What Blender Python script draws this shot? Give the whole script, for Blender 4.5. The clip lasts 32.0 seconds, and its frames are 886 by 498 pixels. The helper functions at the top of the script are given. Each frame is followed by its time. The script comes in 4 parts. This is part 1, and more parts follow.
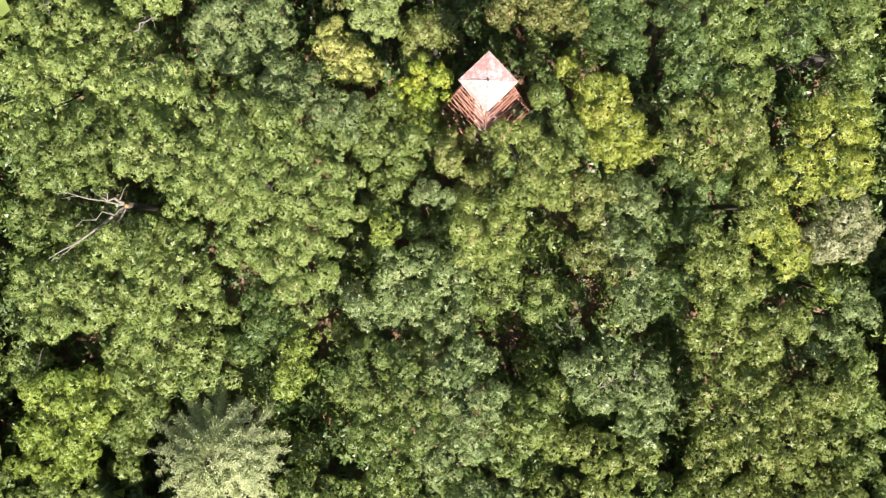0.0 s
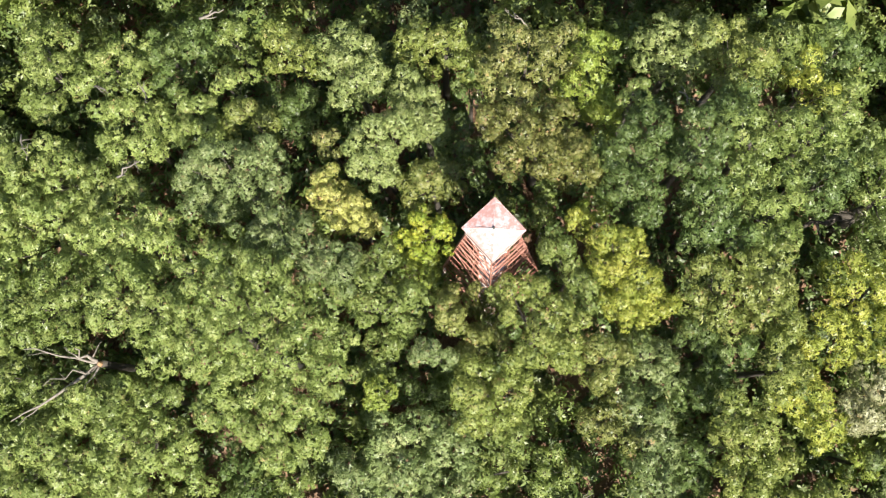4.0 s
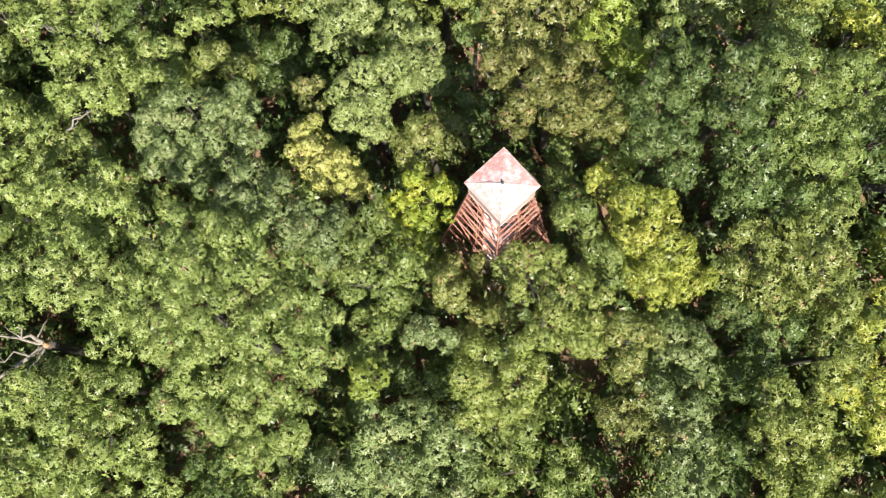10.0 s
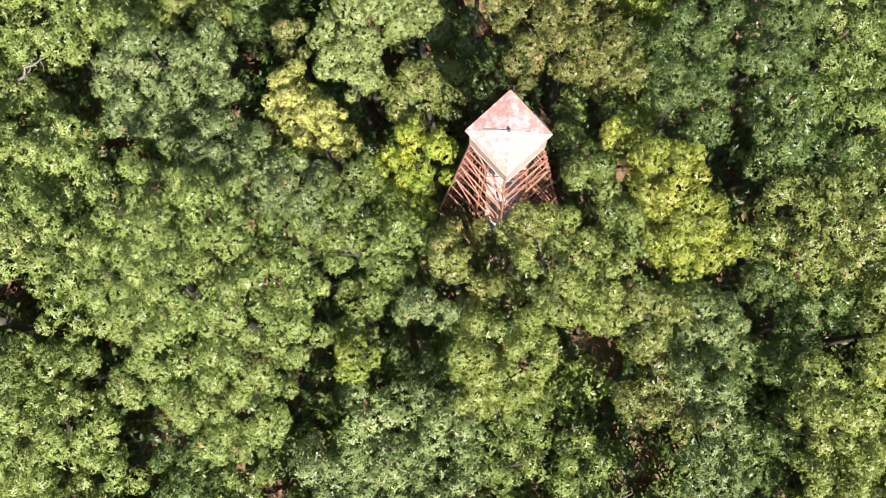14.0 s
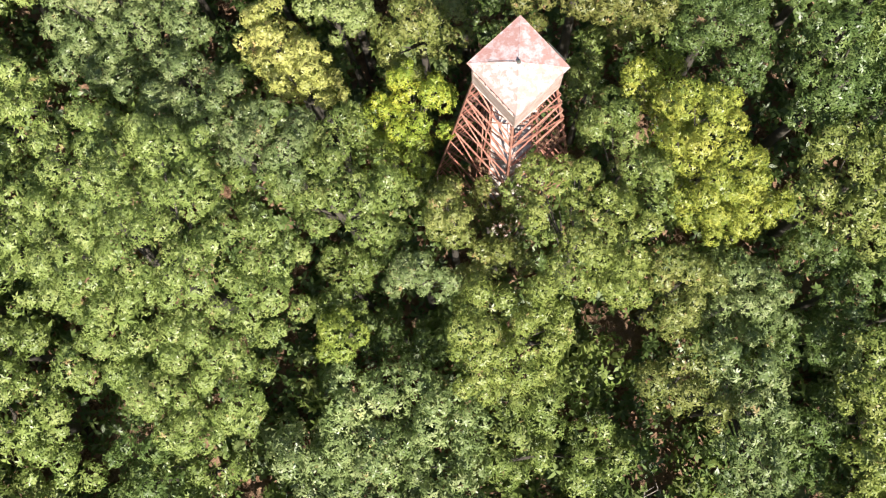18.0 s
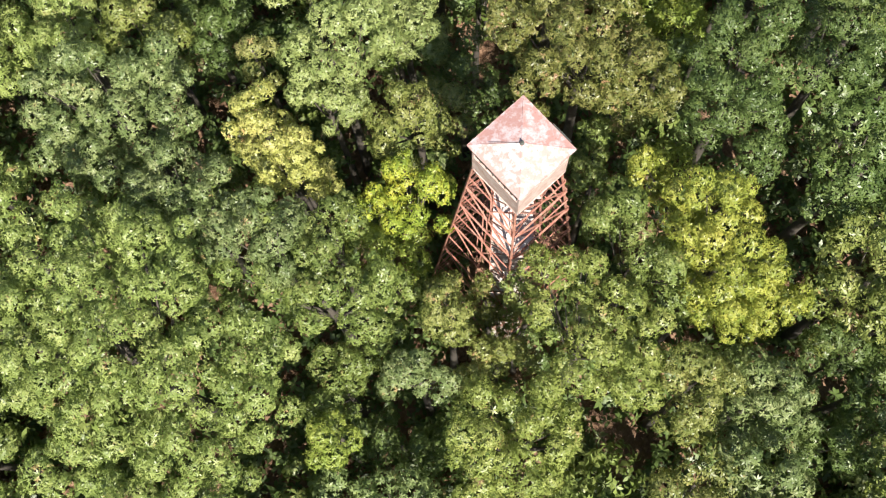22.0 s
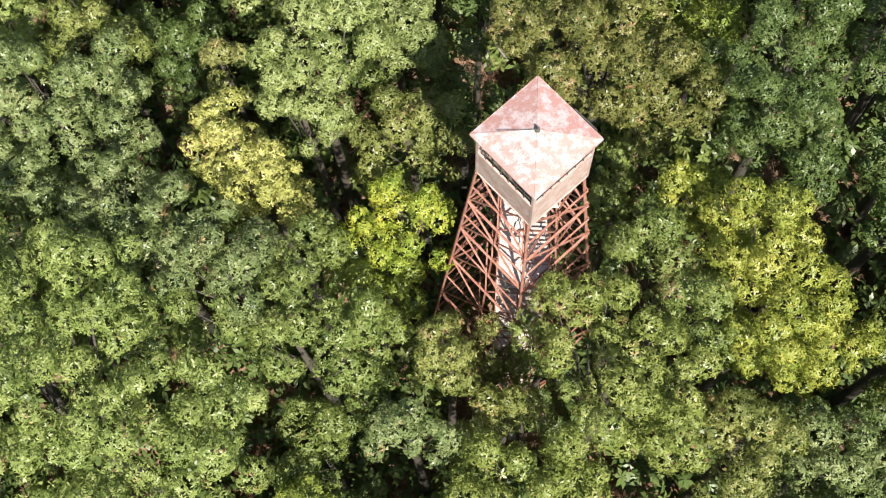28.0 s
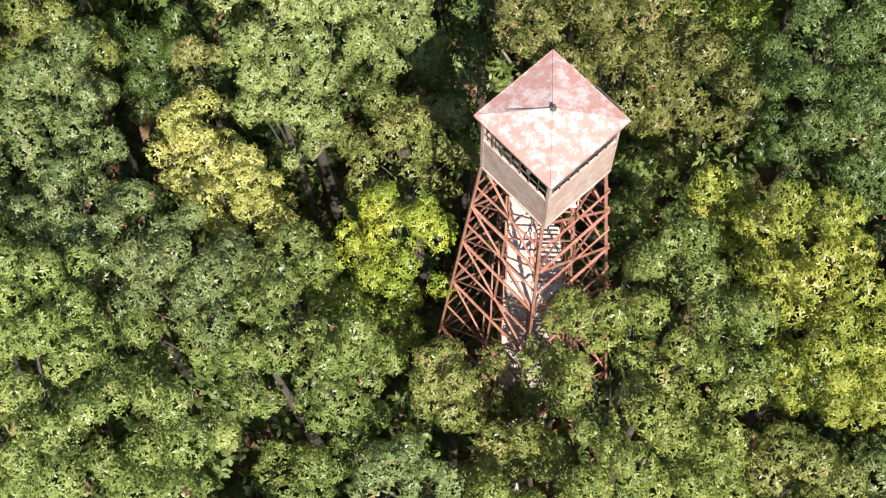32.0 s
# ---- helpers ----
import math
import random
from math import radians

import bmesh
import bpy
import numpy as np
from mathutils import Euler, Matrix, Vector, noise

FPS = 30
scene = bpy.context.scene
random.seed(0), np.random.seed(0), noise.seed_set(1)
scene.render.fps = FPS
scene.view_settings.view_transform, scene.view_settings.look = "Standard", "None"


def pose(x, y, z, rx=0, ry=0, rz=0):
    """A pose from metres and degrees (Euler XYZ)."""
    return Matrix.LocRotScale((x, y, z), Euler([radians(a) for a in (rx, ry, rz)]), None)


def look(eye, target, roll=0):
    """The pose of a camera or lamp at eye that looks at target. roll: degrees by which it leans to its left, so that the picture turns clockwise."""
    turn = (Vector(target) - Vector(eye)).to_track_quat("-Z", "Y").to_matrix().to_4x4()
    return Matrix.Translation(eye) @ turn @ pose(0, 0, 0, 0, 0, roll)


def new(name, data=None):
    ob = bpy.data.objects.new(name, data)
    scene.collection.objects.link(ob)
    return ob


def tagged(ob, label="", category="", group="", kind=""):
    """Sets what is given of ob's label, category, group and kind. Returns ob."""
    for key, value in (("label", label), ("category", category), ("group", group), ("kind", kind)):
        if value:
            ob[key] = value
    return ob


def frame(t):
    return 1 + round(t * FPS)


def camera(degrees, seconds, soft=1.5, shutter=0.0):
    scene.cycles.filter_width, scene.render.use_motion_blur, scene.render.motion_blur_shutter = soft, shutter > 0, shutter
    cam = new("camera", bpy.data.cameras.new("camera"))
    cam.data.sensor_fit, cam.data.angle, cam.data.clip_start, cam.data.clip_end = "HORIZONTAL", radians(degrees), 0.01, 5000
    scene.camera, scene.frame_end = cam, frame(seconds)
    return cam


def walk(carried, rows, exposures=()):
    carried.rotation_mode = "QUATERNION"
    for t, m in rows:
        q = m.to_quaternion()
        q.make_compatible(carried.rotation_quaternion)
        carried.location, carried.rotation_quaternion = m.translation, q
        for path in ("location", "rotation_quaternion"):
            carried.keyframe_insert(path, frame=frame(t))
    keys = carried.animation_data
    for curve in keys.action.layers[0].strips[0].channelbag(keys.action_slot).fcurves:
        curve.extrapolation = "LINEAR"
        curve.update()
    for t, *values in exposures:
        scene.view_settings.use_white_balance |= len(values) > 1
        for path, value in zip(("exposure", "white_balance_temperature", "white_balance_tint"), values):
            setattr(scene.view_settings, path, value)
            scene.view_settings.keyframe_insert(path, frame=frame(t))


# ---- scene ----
cam = camera(38.0, 32.0, 1.2)
METRES, EYE, TILT, LEAN, TURN = 52.0, 103.0, -91.37, 1.63, 0.0
ROWS = [
    (0.0, 0.0, 0.0, 0.0, 0.0, 0.0, -0.0),
    (0.5, 0.0003, 0.0174, -0.0012, 0.04, 0.13, -0.1),
    (1.0, 0.0006, 0.035, -0.003, 0.04, 0.79, -0.19),
    (1.5, 0.0021, 0.0518, -0.0082, 0.06, 2.21, -0.3),
    (2.0, 0.0018, 0.0683, -0.0114, 0.04, 3.68, -0.38),
    (2.5, 0.0024, 0.085, -0.0136, 0.07, 5.07, -0.46),
    (3.0, 0.0024, 0.1018, -0.0174, 0.07, 6.49, -0.54),
    (3.5, 0.0023, 0.1185, -0.02, 0.08, 7.9, -0.6),
    (5.5, 0.0027, 0.1801, -0.0238, 0.08, 8.32, -0.7),
    (6.0, 0.0028, 0.1981, -0.0245, 0.07, 8.31, -0.74),
    (6.5, 0.0034, 0.2165, -0.0258, 0.07, 8.31, -0.79),
    (7.0, 0.0034, 0.2349, -0.0267, 0.07, 8.3, -0.84),
    (7.5, 0.0031, 0.2529, -0.0277, 0.05, 8.32, -0.88),
    (8.0, 0.0012, 0.2718, -0.0295, 0.03, 8.33, -0.92),
    (8.5, 0.0011, 0.2911, -0.0301, 0.02, 8.3, -0.93),
    (9.0, 0.0029, 0.3094, -0.0298, 0.01, 8.29, -0.92),
    (9.5, 0.0026, 0.3283, -0.0298, 0.01, 8.27, -0.91),
    (10.0, 0.0022, 0.3479, -0.0313, -0.0, 8.27, -0.9),
    (10.5, 0.0024, 0.3672, -0.0327, -0.02, 8.26, -0.91),
    (11.0, 0.0024, 0.3863, -0.0339, -0.01, 8.24, -0.9),
    (11.5, 0.0011, 0.4055, -0.0347, -0.05, 8.2, -0.88),
    (12.0, 0.0013, 0.4257, -0.0374, 0.0, 8.18, -0.92),
    (12.5, 0.0036, 0.4446, -0.0381, -0.04, 8.22, -0.93),
    (13.0, 0.0047, 0.463, -0.0365, -0.02, 8.14, -0.91),
    (13.5, 0.0029, 0.4824, -0.0383, -0.06, 8.16, -0.89),
    (14.0, 0.0035, 0.5019, -0.0402, -0.04, 8.13, -0.9),
    (14.5, 0.0033, 0.5205, -0.0412, -0.02, 8.12, -0.89),
    (16.5, 0.0029, 0.5987, -0.0477, -0.12, 8.22, -0.87),
    (17.0, 0.0029, 0.6176, -0.0488, -0.14, 8.23, -0.86),
    (17.5, 0.003, 0.6369, -0.0505, -0.16, 8.25, -0.86),
    (18.0, 0.0029, 0.6561, -0.0522, -0.17, 8.26, -0.85),
    (18.5, 0.0025, 0.6737, -0.0533, -0.2, 8.25, -0.87),
    (19.0, 0.0036, 0.6794, -0.0522, -0.2, 8.23, -0.88),
    (19.5, 0.0036, 0.6804, -0.0529, -0.21, 9.21, -0.84),
    (20.0, 0.0035, 0.6807, -0.0546, -0.25, 11.64, -0.82),
    (20.5, 0.0033, 0.6835, -0.0574, -0.29, 13.48, -0.82),
    (21.0, 0.0022, 0.6926, -0.0597, -0.36, 13.69, -0.79),
    (21.5, 0.0019, 0.7042, -0.0608, -0.36, 13.7, -0.8),
    (22.0, 0.0016, 0.7171, -0.0613, -0.34, 13.68, -0.81),
    (22.5, 0.0002, 0.7313, -0.0625, -0.4, 13.75, -0.79),
    (23.0, 0.0001, 0.745, -0.0624, -0.4, 13.71, -0.79),
    (23.5, -0.0009, 0.7595, -0.0643, -0.5, 14.39, -0.77),
    (24.0, -0.002, 0.7731, -0.0664, -0.58, 15.99, -0.77),
    (24.5, -0.0016, 0.7868, -0.0697, -0.56, 17.1, -0.77),
    (25.0, -0.0015, 0.7998, -0.071, -0.53, 17.16, -0.82),
    (25.5, -0.0022, 0.8141, -0.0734, -0.59, 17.31, -0.8),
    (27.5, 0.0012, 0.8692, -0.0777, -0.52, 18.16, -0.73),
    (28.0, 0.002, 0.8834, -0.0783, -0.52, 19.04, -0.76),
    (28.5, 0.002, 0.8963, -0.0788, -0.5, 20.03, -0.76),
    (29.0, 0.002, 0.9099, -0.0788, -0.46, 21.03, -0.76),
    (29.5, 0.001, 0.9232, -0.0791, -0.54, 22.02, -0.72),
    (30.0, 0.0016, 0.9364, -0.0801, -0.5, 22.36, -0.72),
    (30.5, 0.002, 0.9502, -0.0806, -0.49, 22.34, -0.72),
    (31.0, 0.0023, 0.9636, -0.081, -0.51, 22.35, -0.71),
    (31.5, 0.0021, 0.9776, -0.0814, -0.55, 22.44, -0.7),
    (32.0, 0.0023, 0.9909, -0.0811, -0.57, 22.83, -0.7),
]
walk(cam, [(t, pose(0, 0, EYE, TILT, LEAN, TURN) @ pose(METRES * x, METRES * y, METRES * z, 90 + pitch, roll, yaw)) for t, x, y, z, yaw, pitch, roll in ROWS],
     exposures=((0.0, 1.10), (12.0, 1.07), (21.0, 0.97), (27.0, 0.86), (32.0, 0.73)))

# ---- world, sun, exposure ----
SUN_FROM = Vector((0.30, -0.9, 1.2)).normalized()
world = bpy.data.worlds.new("sky")
scene.world = world
world.use_nodes = True
wn = world.node_tree.nodes
sky = wn.new("ShaderNodeTexSky")
sky.sky_type = "NISHITA"
sky.sun_disc = False
sky.sun_elevation = math.asin(SUN_FROM.z)
sky.sun_rotation = math.atan2(SUN_FROM.x, SUN_FROM.y)
wn["Background"].inputs["Strength"].default_value = 0.055
world.node_tree.links.new(sky.outputs["Color"], wn["Background"].inputs["Color"])
sun = new("sun", bpy.data.lights.new("sun", "SUN"))
sun.data.energy = 5.0
sun.data.angle = radians(0.53)
sun.data.color = (1.0, 0.94, 0.82)
sun.matrix_world = look(SUN_FROM * 300, (0, 0, 0))


# ---- materials ----
def material(name):
    m = bpy.data.materials.new(name)
    m.use_nodes = True
    nt = m.node_tree
    return m, nt, nt.nodes["Principled BSDF"]


def node(nt, kind, **values):
    n = nt.nodes.new(kind)
    for k, v in values.items():
        n.inputs[k].default_value = v
    return n


def ramp(nt, source, stops):
    r = nt.nodes.new("ShaderNodeValToRGB")
    while len(r.color_ramp.elements) < len(stops):
        r.color_ramp.elements.new(0.5)
    for e, (p, c) in zip(r.color_ramp.elements, stops):
        e.position, e.color = p, (*c, 1)
    nt.links.new(source, r.inputs["Fac"])
    return r


def noise_tex(nt, scale, detail=4.0, rough=0.6, coords="Object"):
    tc = nt.nodes.new("ShaderNodeTexCoord")
    n = node(nt, "ShaderNodeTexNoise", Scale=scale, Detail=detail, Roughness=rough)
    nt.links.new(tc.outputs[coords], n.inputs["Vector"])
    return n


def mix_rgb(nt, fac, a, b, blend="MIX"):
    m = nt.nodes.new("ShaderNodeMix")
    m.data_type, m.blend_type = "RGBA", blend
    for value, slot in ((fac, 0), (a, 6), (b, 7)):
        if isinstance(value, (int, float)):
            m.inputs[slot].default_value = value
        elif isinstance(value, tuple):
            m.inputs[slot].default_value = (*value, 1)
        else:
            nt.links.new(value, m.inputs[slot])
    return m.outputs[2]


def leaf_material(name, deep, mid, tip, turn=0.0, turned=(0.42, 0.29, 0.11), gloss=0.4):
    """Living leaves: three tones from leaf to leaf, drifting over the crown, a share of turned leaves, light shining through."""
    deep, mid, tip = ((r * 1.10, g, b * 1.06) for r, g, b in (deep, mid, tip))
    m, nt, bsdf = material(name)
    geo = nt.nodes.new("ShaderNodeNewGeometry")
    drift = noise_tex(nt, 0.55, 3.0, 0.6, "Object")
    add = nt.nodes.new("ShaderNodeMath")
    add.operation = "MULTIPLY_ADD"
    nt.links.new(geo.outputs["Random Per Island"], add.inputs[0])
    add.inputs[1].default_value = 0.36
    nt.links.new(drift.outputs["Fac"], add.inputs[2])
    sub = nt.nodes.new("ShaderNodeMath")
    sub.operation = "SUBTRACT"
    nt.links.new(add.outputs[0], sub.inputs[0])
    sub.inputs[1].default_value = 0.18
    tones = ramp(nt, sub.outputs[0], [(0.12, deep), (0.5, mid), (0.88, tip)])
    col = tones.outputs["Color"]
    if turn:
        patch = noise_tex(nt, 1.3, 2.0, 0.5, "Object")
        pick = nt.nodes.new("ShaderNodeMath")
        pick.operation = "MULTIPLY"
        nt.links.new(patch.outputs["Fac"], pick.inputs[0])
        nt.links.new(geo.outputs["Random Per Island"], pick.inputs[1])
        step = ramp(nt, pick.outputs[0], [(0.62 - turn, (0, 0, 0)), (0.68 - turn, (1, 1, 1))])
        col = mix_rgb(nt, step.outputs["Color"], col, turned)
    own = nt.nodes.new("ShaderNodeObjectInfo")
    hue = nt.nodes.new("ShaderNodeHueSaturation")
    shift = nt.nodes.new("ShaderNodeMapRange")
    nt.links.new(own.outputs["Random"], shift.inputs[0])
    shift.inputs[3].default_value, shift.inputs[4].default_value = 0.9, 1.12
    hue.inputs["Saturation"].default_value = 0.9
    nt.links.new(shift.outputs[0], hue.inputs["Value"])
    nt.links.new(col, hue.inputs["Color"])
    col = hue.outputs["Color"]
    nt.links.new(col, bsdf.inputs["Base Color"])
    bsdf.inputs["Roughness"].default_value = gloss
    bsdf.inputs["Specular IOR Level"].default_value = 0.5
    thin = nt.nodes.new("ShaderNodeBsdfTranslucent")
    warm = mix_rgb(nt, 1.0, col, (1.15, 1.25, 0.55), "MULTIPLY")
    nt.links.new(warm, thin.inputs["Color"])
    both = nt.nodes.new("ShaderNodeMixShader")
    both.inputs[0].default_value = 0.18
    nt.links.new(bsdf.outputs[0], both.inputs[1])
    nt.links.new(thin.outputs[0], both.inputs[2])
    nt.links.new(both.outputs[0], nt.nodes["Material Output"].inputs["Surface"])
    return m


LEAF_GREEN = leaf_material("leaf_green", (0.085, 0.145, 0.022), (0.165, 0.245, 0.042), (0.28, 0.35, 0.085), 0.02)
LEAF_YELLOWGREEN = leaf_material("leaf_yellow_green", (0.11, 0.17, 0.02), (0.20, 0.27, 0.04), (0.32, 0.37, 0.085), 0.04)
LEAF_GREY = leaf_material("leaf_grey_green", (0.082, 0.145, 0.034), (0.172, 0.252, 0.07), (0.33, 0.40, 0.155), 0.04)
LEAF_OAK = leaf_material("leaf_oak", (0.113, 0.187, 0.028), (0.213, 0.303, 0.057), (0.325, 0.395, 0.108), 0.03)
LEAF_DARK = leaf_material("leaf_dark_green", (0.045, 0.092, 0.017), (0.098, 0.168, 0.032), (0.18, 0.255, 0.065))
LEAF_OLIVE = leaf_material("leaf_olive", (0.10, 0.155, 0.02), (0.19, 0.25, 0.04), (0.30, 0.345, 0.085), 0.04)
LEAF_OLIVEGREEN = leaf_material("leaf_olive_green", (0.09, 0.135, 0.02), (0.18, 0.225, 0.04), (0.32, 0.35, 0.09), 0.07, (0.4, 0.22, 0.1))
LEAF_RUSSET = leaf_material("leaf_russet_green", (0.07, 0.10, 0.016), (0.15, 0.175, 0.032), (0.29, 0.295, 0.085), 0.09, (0.34, 0.2, 0.09))
LEAF_BROWN = leaf_material("leaf_olive_brown", (0.10, 0.135, 0.024), (0.195, 0.23, 0.05), (0.33, 0.34, 0.11), 0.09)
LEAF_LIGHT = leaf_material("leaf_light_green", (0.12, 0.185, 0.04), (0.22, 0.30, 0.075), (0.35, 0.42, 0.14))
LEAF_BRIGHT = leaf_material("leaf_bright_green", (0.12, 0.20, 0.018), (0.23, 0.33, 0.03), (0.36, 0.44, 0.06))
LEAF_GOLD = leaf_material("leaf_gold", (0.21, 0.255, 0.04), (0.38, 0.425, 0.085), (0.54, 0.53, 0.15), 0.06, (0.55, 0.33, 0.12))
LEAF_LIME = leaf_material("leaf_lime", (0.125, 0.225, 0.012), (0.27, 0.378, 0.018), (0.53, 0.535, 0.027))
LEAF_LEMON = leaf_material("leaf_lemon_green", (0.14, 0.22, 0.016), (0.29, 0.36, 0.03), (0.46, 0.475, 0.055))
LEAF_PALE = leaf_material("leaf_pale_silver", (0.26, 0.325, 0.135), (0.40, 0.475, 0.225), (0.54, 0.595, 0.33))
LEAF_PALEGREY = leaf_material("leaf_pale_grey", (0.16, 0.19, 0.07), (0.28, 0.31, 0.14), (0.42, 0.44, 0.24), 0.06)


def bark_material(name, dark, light, scale=9.0):
    m, nt, bsdf = material(name)
    n = noise_tex(nt, scale, 6.0, 0.7)
    c = ramp(nt, n.outputs["Fac"], [(0.3, dark), (0.7, light)])
    nt.links.new(c.outputs["Color"], bsdf.inputs["Base Color"])
    bsdf.inputs["Roughness"].default_value = 0.9
    bump = node(nt, "ShaderNodeBump", Strength=0.6, Distance=0.03)
    nt.links.new(n.outputs["Fac"], bump.inputs["Height"])
    nt.links.new(bump.outputs[0], bsdf.inputs["Normal"])
    return m


BARK = bark_material("oak_bark", (0.04, 0.033, 0.027), (0.115, 0.098, 0.082))
DEADWOOD = bark_material("bleached_deadwood", (0.13, 0.11, 0.09), (0.34, 0.305, 0.265), 6.0)
SPLIT = bark_material("split_heartwood", (0.3, 0.16, 0.08), (0.55, 0.36, 0.2), 12.0)


def litter_material():
    m, nt, bsdf = material("leaf_litter")
    tc = nt.nodes.new("ShaderNodeTexCoord")
    cells = node(nt, "ShaderNodeTexVoronoi", Scale=9.0)
    nt.links.new(tc.outputs["Object"], cells.inputs["Vector"])
    base = ramp(nt, cells.outputs["Color"], [(0.1, (0.10, 0.05, 0.03)), (0.5, (0.18, 0.1, 0.06)), (0.9, (0.32, 0.2, 0.13))])
    big = noise_tex(nt, 0.25, 5.0, 0.6)
    soil = ramp(nt, big.outputs["Fac"], [(0.42, (0, 0, 0)), (0.62, (1, 1, 1))])
    col = mix_rgb(nt, soil.outputs["Color"], base.outputs["Color"], (0.27, 0.17, 0.11))
    nt.links.new(col, bsdf.inputs["Base Color"])
    bsdf.inputs["Roughness"].default_value = 0.95
    bump = node(nt, "ShaderNodeBump", Strength=0.8, Distance=0.05)
    nt.links.new(cells.outputs["Distance"], bump.inputs["Height"])
    nt.links.new(bump.outputs[0], bsdf.inputs["Normal"])
    return m


LITTER = litter_material()


def paint_material(name, coat, faded, rust, cover=0.5, scale=1.6, rough=0.55, metal=0.0, streak=1.0, edge=0.0):
    """Old paint on steel: two tones of coat in large worn patches, rust in small spots; edge: how much more of the first coat is left towards the eaves."""
    m, nt, bsdf = material(name)
    tc = nt.nodes.new("ShaderNodeTexCoord")
    mp = nt.nodes.new("ShaderNodeMapping")
    mp.inputs["Scale"].default_value = (1, 1, streak)
    nt.links.new(tc.outputs["Object"], mp.inputs["Vector"])
    a = node(nt, "ShaderNodeTexNoise", Scale=scale, Detail=7.0, Roughness=0.68)
    b = node(nt, "ShaderNodeTexNoise", Scale=scale * 5, Detail=5.0, Roughness=0.7)
    for n in (a, b):
        nt.links.new(mp.outputs[0], n.inputs["Vector"])
    height = node(nt, "ShaderNodeSeparateXYZ")
    nt.links.new(tc.outputs["Object"], height.inputs[0])
    low = node(nt, "ShaderNodeMapRange")
    for i, v in ((1, 25.0), (2, 25.3), (3, -edge), (4, edge * 0.3)):
        low.inputs[i].default_value = v
    nt.links.new(height.outputs[2], low.inputs[0])
    much = node(nt, "ShaderNodeMath")
    nt.links.new(a.outputs["Fac"], much.inputs[0])
    nt.links.new(low.outputs[0], much.inputs[1])
    worn = ramp(nt, much.outputs[0], [(cover - 0.07, (0, 0, 0)), (cover + 0.07, (1, 1, 1))])
    col = mix_rgb(nt, worn.outputs["Color"], coat, faded)
    spots = ramp(nt, b.outputs["Fac"], [(0.56, (0, 0, 0)), (0.66, (1, 1, 1))])
    col = mix_rgb(nt, spots.outputs["Color"], col, rust)
    nt.links.new(col, bsdf.inputs["Base Color"])
    bsdf.inputs["Roughness"].default_value = rough
    bsdf.inputs["Metallic"].default_value = metal
    bump = node(nt, "ShaderNodeBump", Strength=0.25, Distance=0.01)
    nt.links.new(b.outputs["Fac"], bump.inputs["Height"])
    nt.links.new(bump.outputs[0], bsdf.inputs["Normal"])
    return m


ROOF_PAINT = paint_material("roof_paint", (0.48, 0.275, 0.25), (0.60, 0.505, 0.52), (0.43, 0.17, 0.155), 0.505, 3.6, 0.5, edge=0.045)
WALL_PAINT = paint_material("cab_wall_paint", (0.48, 0.33, 0.29), (0.57, 0.46, 0.43), (0.42, 0.24, 0.19), 0.5, 2.6, 0.6)
STEEL_RED = paint_material("rusty_red_steel", (0.36, 0.15, 0.11), (0.45, 0.235, 0.18), (0.24, 0.1, 0.065), 0.5, 2.5, 0.6)
STEEL_DARK = paint_material("dark_steel", (0.05, 0.06, 0.055), (0.09, 0.10, 0.09), (0.16, 0.07, 0.04), 0.5, 3.0, 0.6)
BOARD = paint_material("weathered_boards", (0.58, 0.48, 0.45), (0.68, 0.60, 0.57), (0.34, 0.22, 0.18), 0.5, 3.0, 0.85)
# cab floor boards: the shade under the roof is put into their dark colour
FLOOR_SHADE = paint_material("shade_toned_floor_boards", (0.10, 0.085, 0.07), (0.14, 0.12, 0.10), (0.07, 0.05, 0.04), 0.5, 3.0, 0.8)
CONCRETE = paint_material("concrete", (0.42, 0.40, 0.37), (0.5, 0.48, 0.45), (0.3, 0.28, 0.25), 0.5, 3.0, 0.9)


# ---- mesh helpers ----
def mesh_of(name, verts, faces, mat, smooth=False):
    me = bpy.data.meshes.new(name)
    me.from_pydata([tuple(v) for v in verts], [], faces)
    me.materials.append(mat)
    if smooth:
        me.polygons.foreach_set("use_smooth", [True] * len(me.polygons))
    me.update()
    return me


def part(name, me, parent, label=""):
    ob = new(name, me)
    ob.parent = parent
    return tagged(ob, label)


def frame_of(d):
    d = Vector(d).normalized()
    side = d.cross(Vector((0, 0, 1)))
    if side.length < 1e-3:
        side = Vector((1, 0, 0))
    side.normalize()
    return d, side, side.cross(d).normalized()


def prism(profile, a, b, spin=0.0):
    """A closed bar of that cross-section from a to b."""
    a, b = Vector(a), Vector(b)
    _, s, u = frame_of(b - a)
    c, n = math.cos(spin), math.sin(spin)
    pts = [s * (x * c - y * n) + u * (x * n + y * c) for x, y in profile]
    k = len(pts)
    verts = [a + p for p in pts] + [b + p for p in pts]
    faces = [(i, (i + 1) % k, k + (i + 1) % k, k + i) for i in range(k)]
    return verts, faces + [tuple(range(k - 1, -1, -1)), tuple(range(k, 2 * k))]


def angle_bar(w, t=0.012):
    return [(0, 0), (w, 0), (w, t), (t, t), (t, w), (0, w)]


def rect(w, h):
    return [(-w / 2, -h / 2), (w / 2, -h / 2), (w / 2, h / 2), (-w / 2, h / 2)]


def round_bar(r, k=8):
    return [(r * math.cos(2 * math.pi * i / k), r * math.sin(2 * math.pi * i / k)) for i in range(k)]


